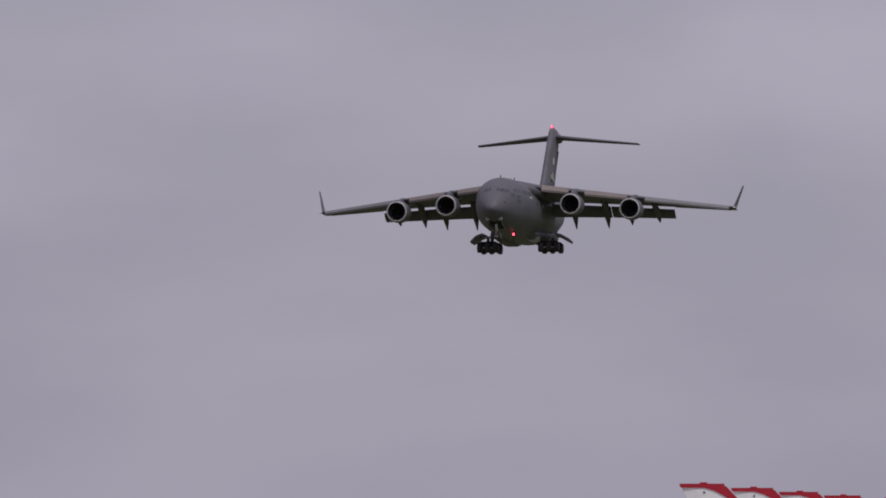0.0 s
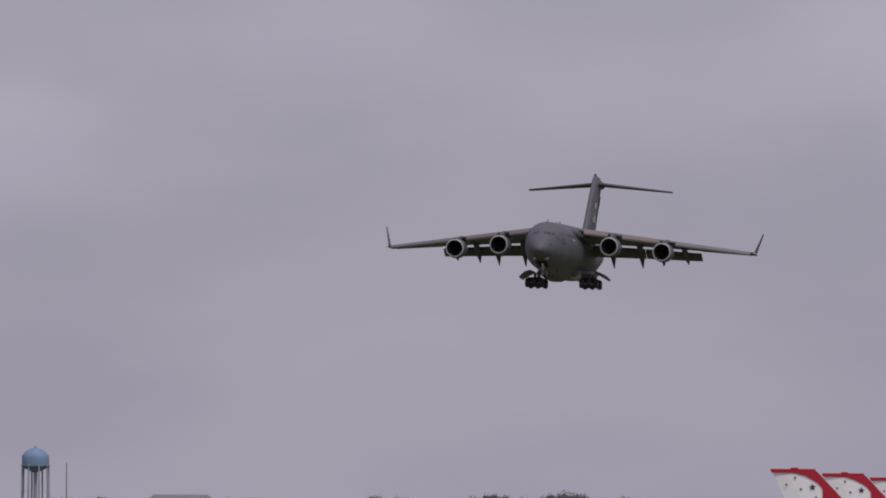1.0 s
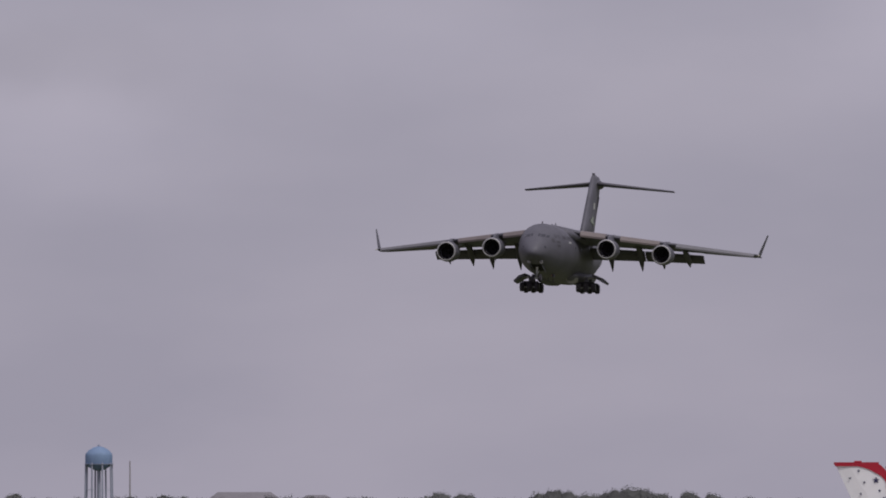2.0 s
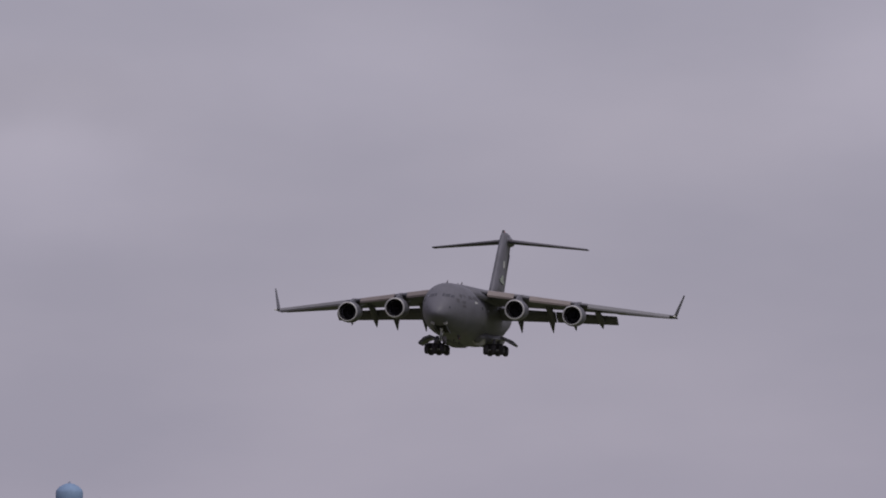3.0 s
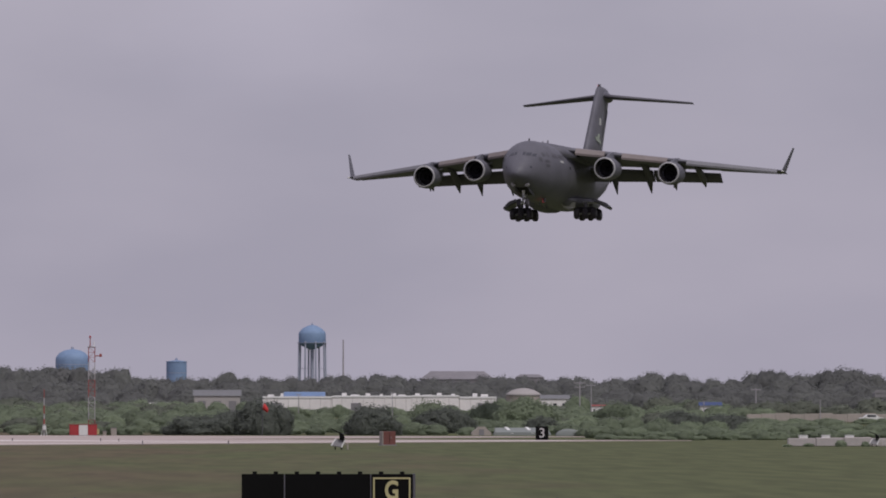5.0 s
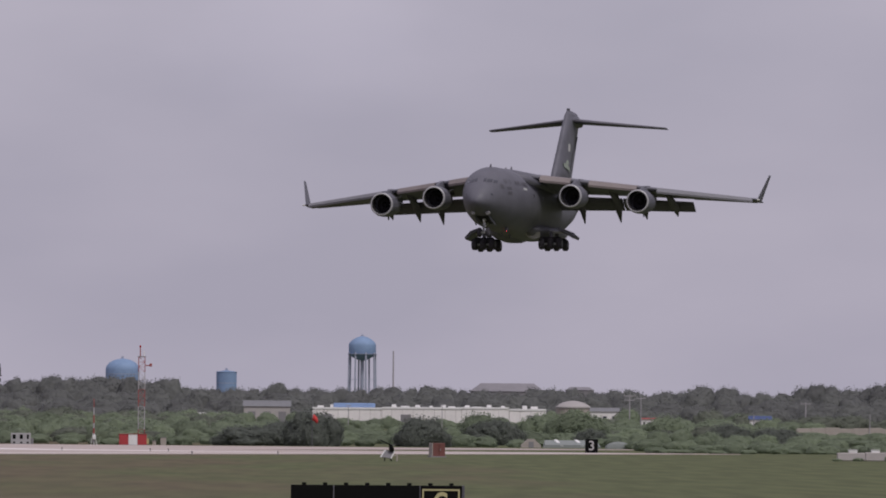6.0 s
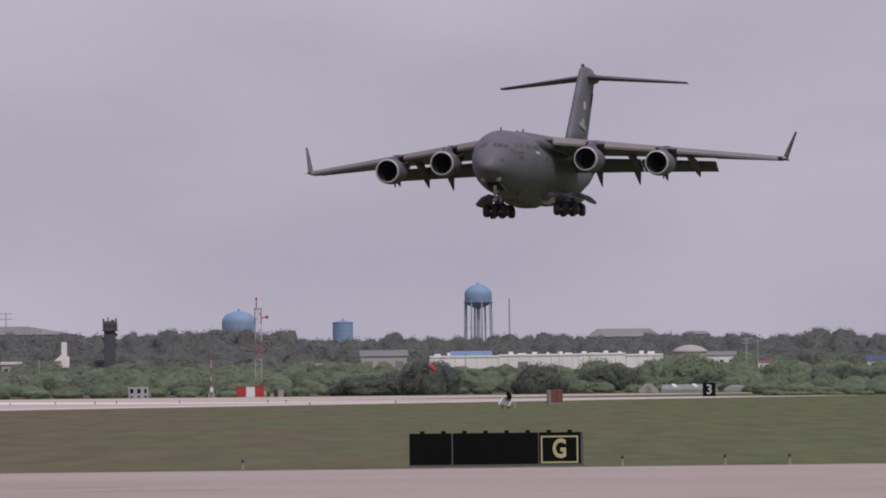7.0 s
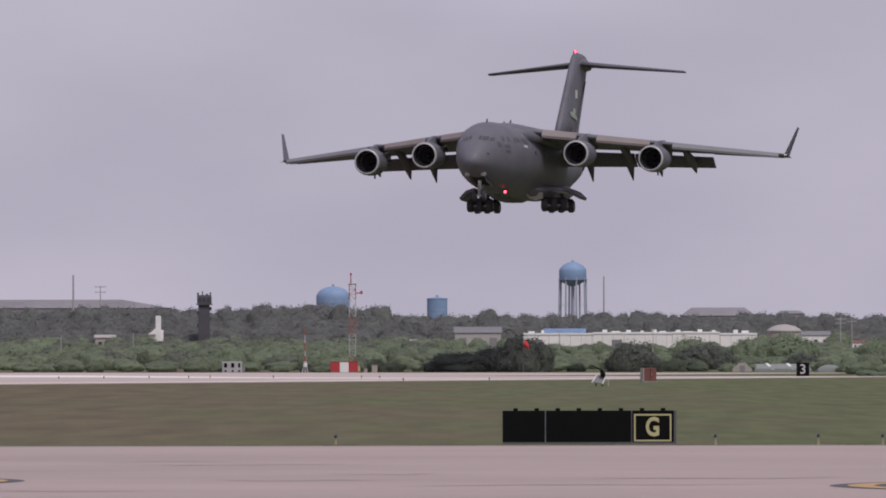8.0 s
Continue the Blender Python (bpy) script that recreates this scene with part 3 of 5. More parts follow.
    for z, lead, chord, t in ((2.9, -37.0, 9.4, 0.52), (5.5, -39.3, 8.6, 0.49), (8.5, -42.0, 7.8, 0.45), (11.0, -44.2, 7.0, 0.42), (11.9, -45.1, 6.4, 0.38), (12.3, -45.6, 4.9, 0.24), (12.42, -46.4, 2.6, 0.1)):
        secs.append([(0, lead, z), (t * 0.7, lead - 0.06 * chord, z), (t, lead - 0.25 * chord, z), (t * 0.8, lead - 0.6 * chord, z), (0.03, lead - chord, z),
                     (-0.03, lead - chord, z), (-t * 0.8, lead - 0.6 * chord, z), (-t, lead - 0.25 * chord, z), (-t * 0.7, lead - 0.06 * chord, z)])
    fin = part("fin", loft(secs), GREY, plane, "tall swept tail fin", smooth=True)
    part("rudder", loft([[(x, y, z) for x, y in ((0.22, -45.5 - 0.72 * (z - 3.6)), (0.04, -46.9 - 0.60 * (z - 3.6)), (-0.04, -46.9 - 0.60 * (z - 3.6)), (-0.22, -45.5 - 0.72 * (z - 3.6)))]
                         for z in (3.6, 7.0, 9.8)]), GREY, fin)
    part("tail_bullet", lathe([(0.0, 0.04), (-0.6, 0.35), (-2.0, 0.62), (-4.5, 0.66), (-6.6, 0.42), (-7.8, 0.06)], (0, -45.3, 11.35), n=18), GREY, plane, smooth=True)
    for s in (1, -1):
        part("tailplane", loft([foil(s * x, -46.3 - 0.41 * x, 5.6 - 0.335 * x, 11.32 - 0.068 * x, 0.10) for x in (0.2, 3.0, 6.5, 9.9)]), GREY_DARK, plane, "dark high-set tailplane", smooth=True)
    # cockpit glass: a band of panes round the nose, two lower ones
    for s in (1, -1):
        for x0, x1, z0, z1 in ((0.05, 0.62, 1.42, 1.80), (0.70, 1.22, 1.36, 1.74), (1.32, 1.66, 1.30, 1.64)):
            part("cockpit_pane", nose_patch(s * x0, s * x1, z0, z1), GLASS_DARK, plane, "dark cockpit window")
        part("lower_pane", skin_patch(s, -3.3, -3.6, -0.1, 0.12), GLASS_DARK, plane)
        for y in (-14.6, -18.6):
            part("side_window", skin_patch(s, y, y - 0.35, 0.5, 0.85, 0.03, 2), GLASS_DARK, plane)
    for s in (1, -1):
        text = "U.S. AIR FORCE"
        name = part("service_name", skin_patch(s, -6.25, -6.30, 1.5, 1.55, 0.03, 1), MARK, plane, "dark grey service lettering")
        for k, ch in enumerate(text):
            if ch in " .":
                continue
            along = -6.5 - 0.47 * (len(text) - 1 - k if s > 0 else k)
            lettering("letter", ch, 0.66, MARK, name, Matrix(), "", 0.01,
                      (lambda f, c: (lambda co: f(Vector((co.x + c, co.y + 1.62, co.z)))))(on_skin(s), along * s), 0.012)
        part("flag_mark", skin_patch(s, -10.7, -11.9, 1.0, 1.22, 0.035), MARK_PALE, plane, "small pale panel")
        for y, z, w, h in ((-5.2, 1.0, 0.6, 0.45), (-6.4, 0.90, 1.0, 0.3), (-6.5, 0.40, 0.9, 0.3)):
            part("stencil_bar", skin_patch(s, y, y - w, z - h / 2, z + h / 2, 0.03, 2), MARK, plane)
    # badge, band and bars on the fin
    for s in (1, -1):
        part("fin_flag", plate([(s * 0.44, -44.4, 7.8), (s * 0.44, -45.2, 7.8), (s * 0.44, -45.2, 8.6), (s * 0.44, -44.4, 8.6)], (1, 0, 0), 0.06), MARK_PALE, fin)
        badge = part("fin_badge", plate([(s * 0.51, y, z) for y, z in ((-41.6, 6.25), (-42.0, 5.9), (-43.4, 5.75), (-44.9, 5.55), (-44.7, 5.9), (-44.0, 6.15), (-42.8, 6.35))], (1, 0, 0), 0.06), MARK_GREEN, fin, "green winged badge")
        part("badge_head", plate([(s * 0.52, y, z) for y, z in ((-43.0, 6.3), (-43.8, 6.15), (-44.2, 6.45), (-43.9, 6.75), (-43.3, 6.7))], (1, 0, 0), 0.05), MARK_GREEN, badge)
        part("fin_number_bar", plate([(s * 0.47, -42.6, 4.3), (s * 0.47, -44.3, 4.3), (s * 0.47, -44.3, 4.8), (s * 0.47, -42.6, 4.8)], (1, 0, 0), 0.06), MARK, fin)
    # aerials along the back and belly
    for y, z0, h in ((-8.5, 3.4, 0.28), (-15.5, 3.66, 0.16), (-18.2, 3.82, 0.3), (-23.4, 3.65, 0.28)):
        part("aerial", plate([(0, y, z0 - 0.1), (0, y - 0.6, z0 - 0.1), (0, y - 0.6, z0 + h), (0, y - 0.35, z0 + h)], (1, 0, 0), 0.08), GREY_DARK, plane)
    for y in (-14.0, -17.5):
        part("aerial", plate([(0, y, -3.1), (0, y - 0.7, -3.1), (0, y - 0.75, -3.62), (0, y - 0.45, -3.62)], (1, 0, 0), 0.08), GREY_DARK, plane)
    # nose gear, its bay's shade painted as a belly patch, lamps at both sides
    part("gear_bay", skin_patch_under(-5.0, -8.2, 0.62, 0.02), HOLLOW_SHADE, plane, "near-black belly patch for the shade of the nose gear bay")
    gear = part("nose_gear", rod((0, -6.2, -1.95), (0, -5.9, -3.2), 0.17, 0.15, 12), STRUT, plane, "pale nose gear leg")
    part("piston", rod((0, -5.9, -3.2), (0, -5.8, -3.85), 0.10, 0.10, 10), METAL, gear)
    part("axle", rod((-0.62, -5.8, -3.85), (0.62, -5.8, -3.85), 0.09), STRUT, gear)
    part("drag_brace", rod((0, -8.0, -2.6), (0, -6.0, -3.3), 0.08), STRUT, gear)
    part("torque_link", plate([(0, -5.72, -2.9), (0, -5.45, -3.3), (0, -5.62, -3.75), (0, -5.74, -3.7)], (1, 0, 0), 0.12), METAL, gear)
    for s in (1, -1):
        wheel("wheel", s * 0.45, -5.8, -3.85, 0.52, 0.36, gear)
        part("nose_gear_door", plate([(s * 0.72, -4.6, -2.0), (s * 0.72, -7.9, -2.65), (s * 0.80, -7.9, -3.0), (s * 0.80, -5.3, -2.5)], (0.97, 0, 0.2), 0.06), GREY, gear, "hanging door")
        part("landing_lamp", lathe([(0.10, 0.02), (0.09, 0.22), (0.0, 0.26), (-0.5, 0.22)], (s * 0.78, -4.15, -1.86), n=14), LAMP_DULL, plane, "pale round landing lamp")
        part("lamp_bracket", box(s * 0.78, -4.4, -1.72, 0.34, 0.5, 0.22, 0.05), GREY_LIGHT, plane)
    part("taxi_lamp", lathe([(0.05, 0.02), (0.04, 0.13), (-0.08, 0.15)], (0, -5.75, -2.55), n=12), LAMP_GLASS, gear)
    # main gear: two legs a side, three wheels abreast
    for s in (1, -1):
        for y in (-21.6, -24.4):
            leg = part("main_gear", rod((s * 3.7, y - 0.2, -2.7), (s * 3.7, y, -4.1), 0.2), GREY_DARK, plane, "main gear leg")
            part("axle", rod((s * 2.6, y, -4.0), (s * 4.8, y, -4.0), 0.12), METAL, leg)
            # Near-black block added to fill in the shade over the wheels
            part("bogie_beam", box(s * 3.7, y - 0.2, -3.6, 2.1, 0.7, 0.7, 0.1), HOLLOW_SHADE, leg)
            for x in (2.72, 3.7, 4.68):
                wheel("wheel", s * x, y, -4.0, 0.62, 0.56, leg)
        door = part("gear_door", plate([(s * 4.4, -21.8, -2.35), (s * 4.4, -25.8, -2.35), (s * 5.2, -25.8, -2.68), (s * 6.0, -25.2, -3.3), (s * 6.0, -22.6, -3.25), (s * 5.2, -21.9, -2.63)], (0.45 * s, 0, 0.85), 0.3), GREY, plane, "open main gear door")
        part("door_strut", rod((s * 3.0, -23.2, -2.6), (s * 5.0, -23.2, -2.7), 0.12), STRUT, door)
    # Pale plate on the left side alone, placed to fit the camera's view
    part("inner_gear_door", plate([(-1.2, -19.9, -2.95), (-2.9, -19.9, -2.85), (-2.8, -20.3, -3.35), (-2.1, -20.3, -3.58), (-1.5, -20.3, -3.4)], (0, 0.9, 0.4), 0.12), GREY_PALE, plane, "pale plate under the belly")
    part("ramp_seam", box(0, -33.5, -2.72, 4.6, 0.12, 0.05, turn=Matrix.Rotation(radians(-17), 4, "X")), GREY_DARK, plane)
    return plane


plane = build_plane()


def beacon(plane, x, y, z, up):
    """A red turning lamp: a lit half behind a dark shade, that goes round."""
    head = part("beacon", lathe([(0.0, 0.22), (0.12 * up, 0.22), (0.14 * up, 0.1)], (0, 0, 0), "z", 14), GREY_DARK, plane, m=pose(x, y, z))
    bm = bmesh.new()
    vs = [[bm.verts.new((0.13 * math.sin(a), 0.13 * math.cos(a), h * up)) for a in [radians(d) for d in range(-80, 81, 40)]] for h in (0.12, 0.36)]
    for i in range(4):
        bm.faces.new((vs[0][i], vs[0][i + 1], vs[1][i + 1], vs[1][i]))
    lamp = part("beacon_lamp", bm, RED_GLOW, head, "red flashing lamp")
    bm = bmesh.new()
    ring = [radians(d) for d in range(40, 321, 28)]
    vs = [[bm.verts.new((0.19 * math.sin(a), 0.19 * math.cos(a), h * up)) for a in ring] for h in (0.11, 0.38)]
    for i in range(len(ring) - 1):
        bm.faces.new((vs[0][i], vs[0][i + 1], vs[1][i + 1], vs[1][i]))
    part("lamp_shade", bm, GREY_DARK, lamp)
    return lamp


tail_beacon = beacon(plane, 0, -46.2, 12.26, 1)
belly_beacon = beacon(plane, -1.2, -11.2, -2.98, -1)


# ---- foliage ----
rng = np.random.default_rng(7)


def crown_shapes(count, leaves, leaf, heart=0.80, skin=1.04, stray=0.38, ragged=0.10):
    """Unit crowns: a lumpy cloud of small leaf tufts, thick towards its skin, round a ragged dark heart."""
    made = []
    for k in range(count):
        off = Vector((17.3 * k, 5.1 * k, 9.7 * k))

        def reach(p):
            return 0.86 + 0.24 * noise.noise(p * 1.6 + off) + 0.15 * noise.noise(p * 3.4 + off) + ragged * noise.noise(p * 7.0 + off)

        bm = bmesh.new()
        bmesh.ops.create_icosphere(bm, subdivisions=3, radius=1)
        bm.verts.index_update()
        for v in bm.verts:
            v.co *= heart * reach(v.co.copy())
        cv = np.array([v.co[:] for v in bm.verts])
        cf = np.array([[v.index for v in f.verts] for f in bm.faces])
        bm.free()
        d = rng.normal(size=(leaves, 3))
        d[:, 2] = np.where(d[:, 2] < -0.3, -d[:, 2], d[:, 2])
        d /= np.linalg.norm(d, axis=1)[:, None]
        far = np.array([reach(Vector(x)) for x in d])[:, None]
        spot = d * far * (heart + (skin - heart) * rng.random((leaves, 1)) ** 1.5)
        n = 0.85 * d + np.array([0, -0.05, 0.4]) + stray * rng.normal(size=(leaves, 3))
        n /= np.linalg.norm(n, axis=1)[:, None]
        u = np.cross(n, rng.normal(size=(leaves, 3)))
        u /= np.linalg.norm(u, axis=1)[:, None] + 1e-9
        q = np.cross(n, u)
        s = leaf * (0.5 + 0.8 * rng.random((leaves, 1)))
        quads = np.stack([spot - u * s, spot - q * s * 0.7, spot + u * s, spot + q * s * 0.7], 1).reshape(-1, 3)
        made.append((np.concatenate([cv, quads]), cf, np.arange(leaves * 4).reshape(-1, 4) + len(cv)))
    return made


SHAPES = {"far": crown_shapes(9, 1250, 0.036, 0.89, 0.97, 0.42, 0.10), "near": crown_shapes(9, 640, 0.052, 0.87, 0.99, 0.45, 0.10), "lone": crown_shapes(9, 1900, 0.042, 0.85, 1.03, 0.45, 0.10)}


def leaf_mesh(name, clumps, shapes, mat):
    """One mesh of many crowns (x, y, z, rx, ry, rz), each a turned and stretched unit crown."""
    verts, tris, quads, base = [], [], [], 0
    for c in clumps:
        v, t, q = SHAPES[shapes][rng.integers(0, 9)]
        a = rng.random() * 6.283
        turn = np.array([[math.cos(a), -math.sin(a), 0], [math.sin(a), math.cos(a), 0], [0, 0, 1]])
        verts.append((v @ turn.T) * np.array(c[3:6]) + np.array(c[:3]))
        tris.append(t + base)
        quads.append(q + base)
        base += len(v)
    v, t, q = np.concatenate(verts), np.concatenate(tris), np.concatenate(quads)
    me = bpy.data.meshes.new(name)
    me.vertices.add(len(v))
    me.vertices.foreach_set("co", v.astype(np.float32).ravel())
    loops = np.concatenate([t.ravel(), q.ravel()])
    me.loops.add(len(loops))
    me.loops.foreach_set("vertex_index", loops.astype(np.int32))
    starts = np.concatenate([np.arange(len(t)) * 3, len(t) * 3 + np.arange(len(q)) * 4])
    me.polygons.add(len(starts))
    me.polygons.foreach_set("loop_start", starts.astype(np.int32))
    me.polygons.foreach_set("use_smooth", np.arange(len(starts)) < len(t))
    me.update(calc_edges=True)
    me.materials.append(mat)
    return me


def crown(x, y, base, top, width, n):
    """A broad main dome and a few lesser ones at its sides."""
    h = top - base
    if h > width * 0.95:
        base += (h - width * 0.95) * 0.7
        h = top - base
    out = [(x, y, base + 0.30 * h, width * 0.62, width * 0.58, 0.74 * h)]
    for i in range(n):
        a, f = rng.random() * 6.283, 0.5 + 0.35 * rng.random()
        out.append((x + math.cos(a) * width * 0.34, y + math.sin(a) * width * 0.34, base + 0.30 * h * f, width * 0.32, width * 0.32, 0.74 * h * f))
    return out


# sight lines kept open in the camera's view: bearings, how far they reach, and the height (in mrad over the horizon)
# that crowns are capped at
SIGHT_GAPS = ((36.1, 37.9, 2850, -0.45), (45.7, 48.0, 2100, -0.55), (50.0, 63.0, 1980, -1.05), (31.9, 34.0, 2850, 0.1))


def woods(name, rows, shapes, mat, label, category):
    clumps = []
    for dist, b0, b1, step, low, high, wide, n, deep in rows:
        b = b0
        while b < b1:
            d = dist + (rng.random() - 0.5) * deep
            w = wide * (0.7 + 0.6 * rng.random())
            top = low + (high - low) * rng.random() ** 1.3
            for c0, c1, reach, m in SIGHT_GAPS:
                if c0 - 0.3 < b < c1 + 0.3 and d < reach:
                    top = min(top, EYE + m * d / 1000)
            clumps += crown(b * d / 1000, d, 0.0, top, w, n)
            b += step * (0.6 + 0.8 * rng.random())
    ob = new(name, leaf_mesh(name, clumps, shapes, mat))
    return tagged(ob, label, category, kind="stuff")


def shrub(bearing, dist, top, width, label, mat=LEAF_DARK, n=16, group=""):
    """A tree by itself: stem, limbs and crown."""
    tree = thing("tree", at(bearing, dist), label, "tree", group)
    part("trunk", rod((0, 0, 0), (0.1, 0, top * 0.55), 0.14, 0.07, 8), BARK, tree, "grey-brown trunk")
    for i in range(4):
        a = i * 1.57 + 0.4
        part("limb", rod((0.03, 0, top * 0.25), (math.cos(a) * width * 0.28, math.sin(a) * width * 0.28, top * 0.66), 0.07, 0.03, 6), BARK, tree)
    part("crown", leaf_mesh("crown", crown(0, 0, 0.0, top, width, 5), "lone", mat), mat, tree, "dense ragged crown")
    return tree


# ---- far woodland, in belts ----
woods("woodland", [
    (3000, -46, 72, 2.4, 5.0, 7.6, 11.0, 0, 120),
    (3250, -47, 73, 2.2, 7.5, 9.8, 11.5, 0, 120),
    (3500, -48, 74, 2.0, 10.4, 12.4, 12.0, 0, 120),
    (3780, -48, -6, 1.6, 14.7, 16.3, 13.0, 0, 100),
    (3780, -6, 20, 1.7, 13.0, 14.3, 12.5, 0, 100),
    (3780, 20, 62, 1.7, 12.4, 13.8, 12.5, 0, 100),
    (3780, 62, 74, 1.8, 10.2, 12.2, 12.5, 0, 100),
], "far", LEAF_FAR_HAZED, "dark woodland along the skyline, haze put into its colour", "woodland")
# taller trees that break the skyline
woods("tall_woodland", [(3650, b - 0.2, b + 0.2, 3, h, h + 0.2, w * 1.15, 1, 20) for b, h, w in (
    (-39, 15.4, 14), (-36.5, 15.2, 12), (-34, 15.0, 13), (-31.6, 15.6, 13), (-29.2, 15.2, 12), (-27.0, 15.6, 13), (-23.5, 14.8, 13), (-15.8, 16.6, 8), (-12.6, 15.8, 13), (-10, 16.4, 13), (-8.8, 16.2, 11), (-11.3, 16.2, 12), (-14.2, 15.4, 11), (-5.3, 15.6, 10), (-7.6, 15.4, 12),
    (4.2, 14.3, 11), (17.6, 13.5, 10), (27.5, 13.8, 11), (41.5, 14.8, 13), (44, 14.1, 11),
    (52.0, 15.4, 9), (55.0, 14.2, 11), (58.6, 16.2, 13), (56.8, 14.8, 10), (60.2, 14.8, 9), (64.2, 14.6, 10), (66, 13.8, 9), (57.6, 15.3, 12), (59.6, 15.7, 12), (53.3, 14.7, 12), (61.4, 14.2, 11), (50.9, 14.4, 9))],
      "far", LEAF_FAR_HAZED, "taller dark trees over the skyline", "woodland")
# scrub between the runway and the town
woods("scrub", [
    (799, 53.6, 64, 2.4, 0.2, 0.55, 0.9, 0, 4),
    (1120, -45, 52, 2.3, 0.7, 1.6, 2.6, 0, 30),
    (1190, -45, 52, 2.3, 1.1, 2.2, 3.3, 0, 50),
    (1190, 52, 66, 2.6, 0.7, 1.2, 3.0, 0, 50),
    (1300, -45, 4, 2.2, 1.8, 2.9, 3.8, 0, 80),
    (1300, 4, 28, 2.2, 1.4, 2.1, 3.4, 0, 80),
    (1300, 28, 52, 2.2, 1.8, 2.9, 3.8, 0, 80),
    (1300, 52, 68, 2.4, 0.9, 1.6, 3.4, 0, 80),
    (1450, -45, 4, 2.3, 2.1, 3.1, 4.4, 0, 100),
    (1450, 4, 28, 2.2, 1.8, 2.3, 3.6, 0, 100),
    (1450, 28, 52, 2.3, 2.1, 3.1, 4.4, 0, 100),
    (1700, -46, 3, 2.3, 2.3, 3.3, 5.0, 0, 120),
    (1700, 28, 52, 2.3, 2.3, 3.2, 5.0, 0, 120),
    (1700, 52, 70, 2.6, 1.1, 1.9, 4.0, 0, 120),
    (2050, -46, 2, 2.3, 2.6, 3.7, 5.6, 0, 150),
    (2050, 29, 52, 2.3, 2.6, 3.4, 5.6, 0, 150),
    (955, 37.5, 53, 1.3, 0.35, 1.0, 1.9, 0, 20),
    (1000, 37, 53.5, 1.5, 0.6, 1.5, 2.3, 0, 30),
    (1060, 36, 66, 1.7, 0.6, 1.5, 2.5, 0, 40),
    (905, 64.5, 70, 1.4, 0.4, 1.1, 1.9, 0, 20),
    (980, 53, 70, 1.6, 0.4, 0.9, 2.0, 0, 30),
    (1110, 36, 46, 2.0, 1.4, 2.3, 3.0, 0, 30),
    (2760, 8, 28, 0.9, 1.7, 3.7, 4.6, 0, 60),
    (2700, -0.5, 7.2, 1.8, 4.1, 4.8, 5.5, 0, 30),
    (2690, 28.2, 38, 2.2, 5.0, 5.9, 6.5, 0, 40),
    (2500, -46, 1, 2.3, 3.4, 5.0, 6.8, 0, 200),
    (2480, 31, 70, 2.3, 2.8, 4.6, 6.8, 0, 200),
], "near", LEAF_MID, "pale green scrub and bushes beyond the runway", "scrub")
woods("brush", [
    (1230, -45, 5, 7.0, 1.2, 2.3, 5.0, 2, 100),
    (1260, 34, 52, 6.0, 1.6, 2.6, 5.0, 2, 100),
    (1600, -45, 2, 5.5, 2.2, 3.3, 5.0, 2, 160),
    (1600, 36, 50, 5.5, 1.6, 2.6, 5.0, 2, 160),
    (2200, -46, 1, 3.8, 3.2, 5.0, 7.5, 1, 200),
    (2300, 34, 70, 3.2, 3.0, 5.2, 8.0, 1, 200),
], "near", LEAF_OLIVE, "darker olive bushes among the scrub", "scrub")
OAKS = "lone dark trees beyond the runway"
shrub(7.0, 1100, 3.75, 5.2, "broad dark green tree behind the windsock", n=22, group=OAKS)
shrub(16.8, 1100, 3.15, 4.9, "round dark green tree beyond the runway", n=22, group=OAKS)
shrub(1.5, 1105, 2.1, 6.4, "low wide dark bush beyond the runway", n=20, group=OAKS)
shrub(4.2, 1108, 2.6, 4.2, "low dark bush beside the broad tree", n=14, group=OAKS)
shrub(23.2, 1180, 3.0, 5.8, "dull olive tree beyond the runway", LEAF_DARK, n=20, group=OAKS)
shrub(22.0, 1220, 3.7, 4.2, "pale green young tree beyond the runway", LEAF_MID, n=16, group=OAKS)
shrub(30.5, 1240, 3.9, 7.0, "spreading pale green tree beyond the runway", LEAF_MID, n=22, group=OAKS)
shrub(27.2, 1300, 3.6, 5.0, "pale green tree beside the spreading one", LEAF_MID, n=18, group=OAKS)
shrub(38.4, 1300, 3.5, 5.0, "pale green rounded tree near the sheds", LEAF_MID, n=18, group=OAKS)
shrub(44.0, 1180, 2.6, 4.6, "dark olive bush near the red roof", LEAF_DARK, n=18, group=OAKS)
shrub(31.9, 1150, 1.9, 3.4, "low dark bush behind the distance sign", LEAF_DARK, n=14, group=OAKS)
shrub(48.0, 1180, 2.2, 5.2, "olive bush at the end of the scrub", LEAF_DARK, n=18, group=OAKS)


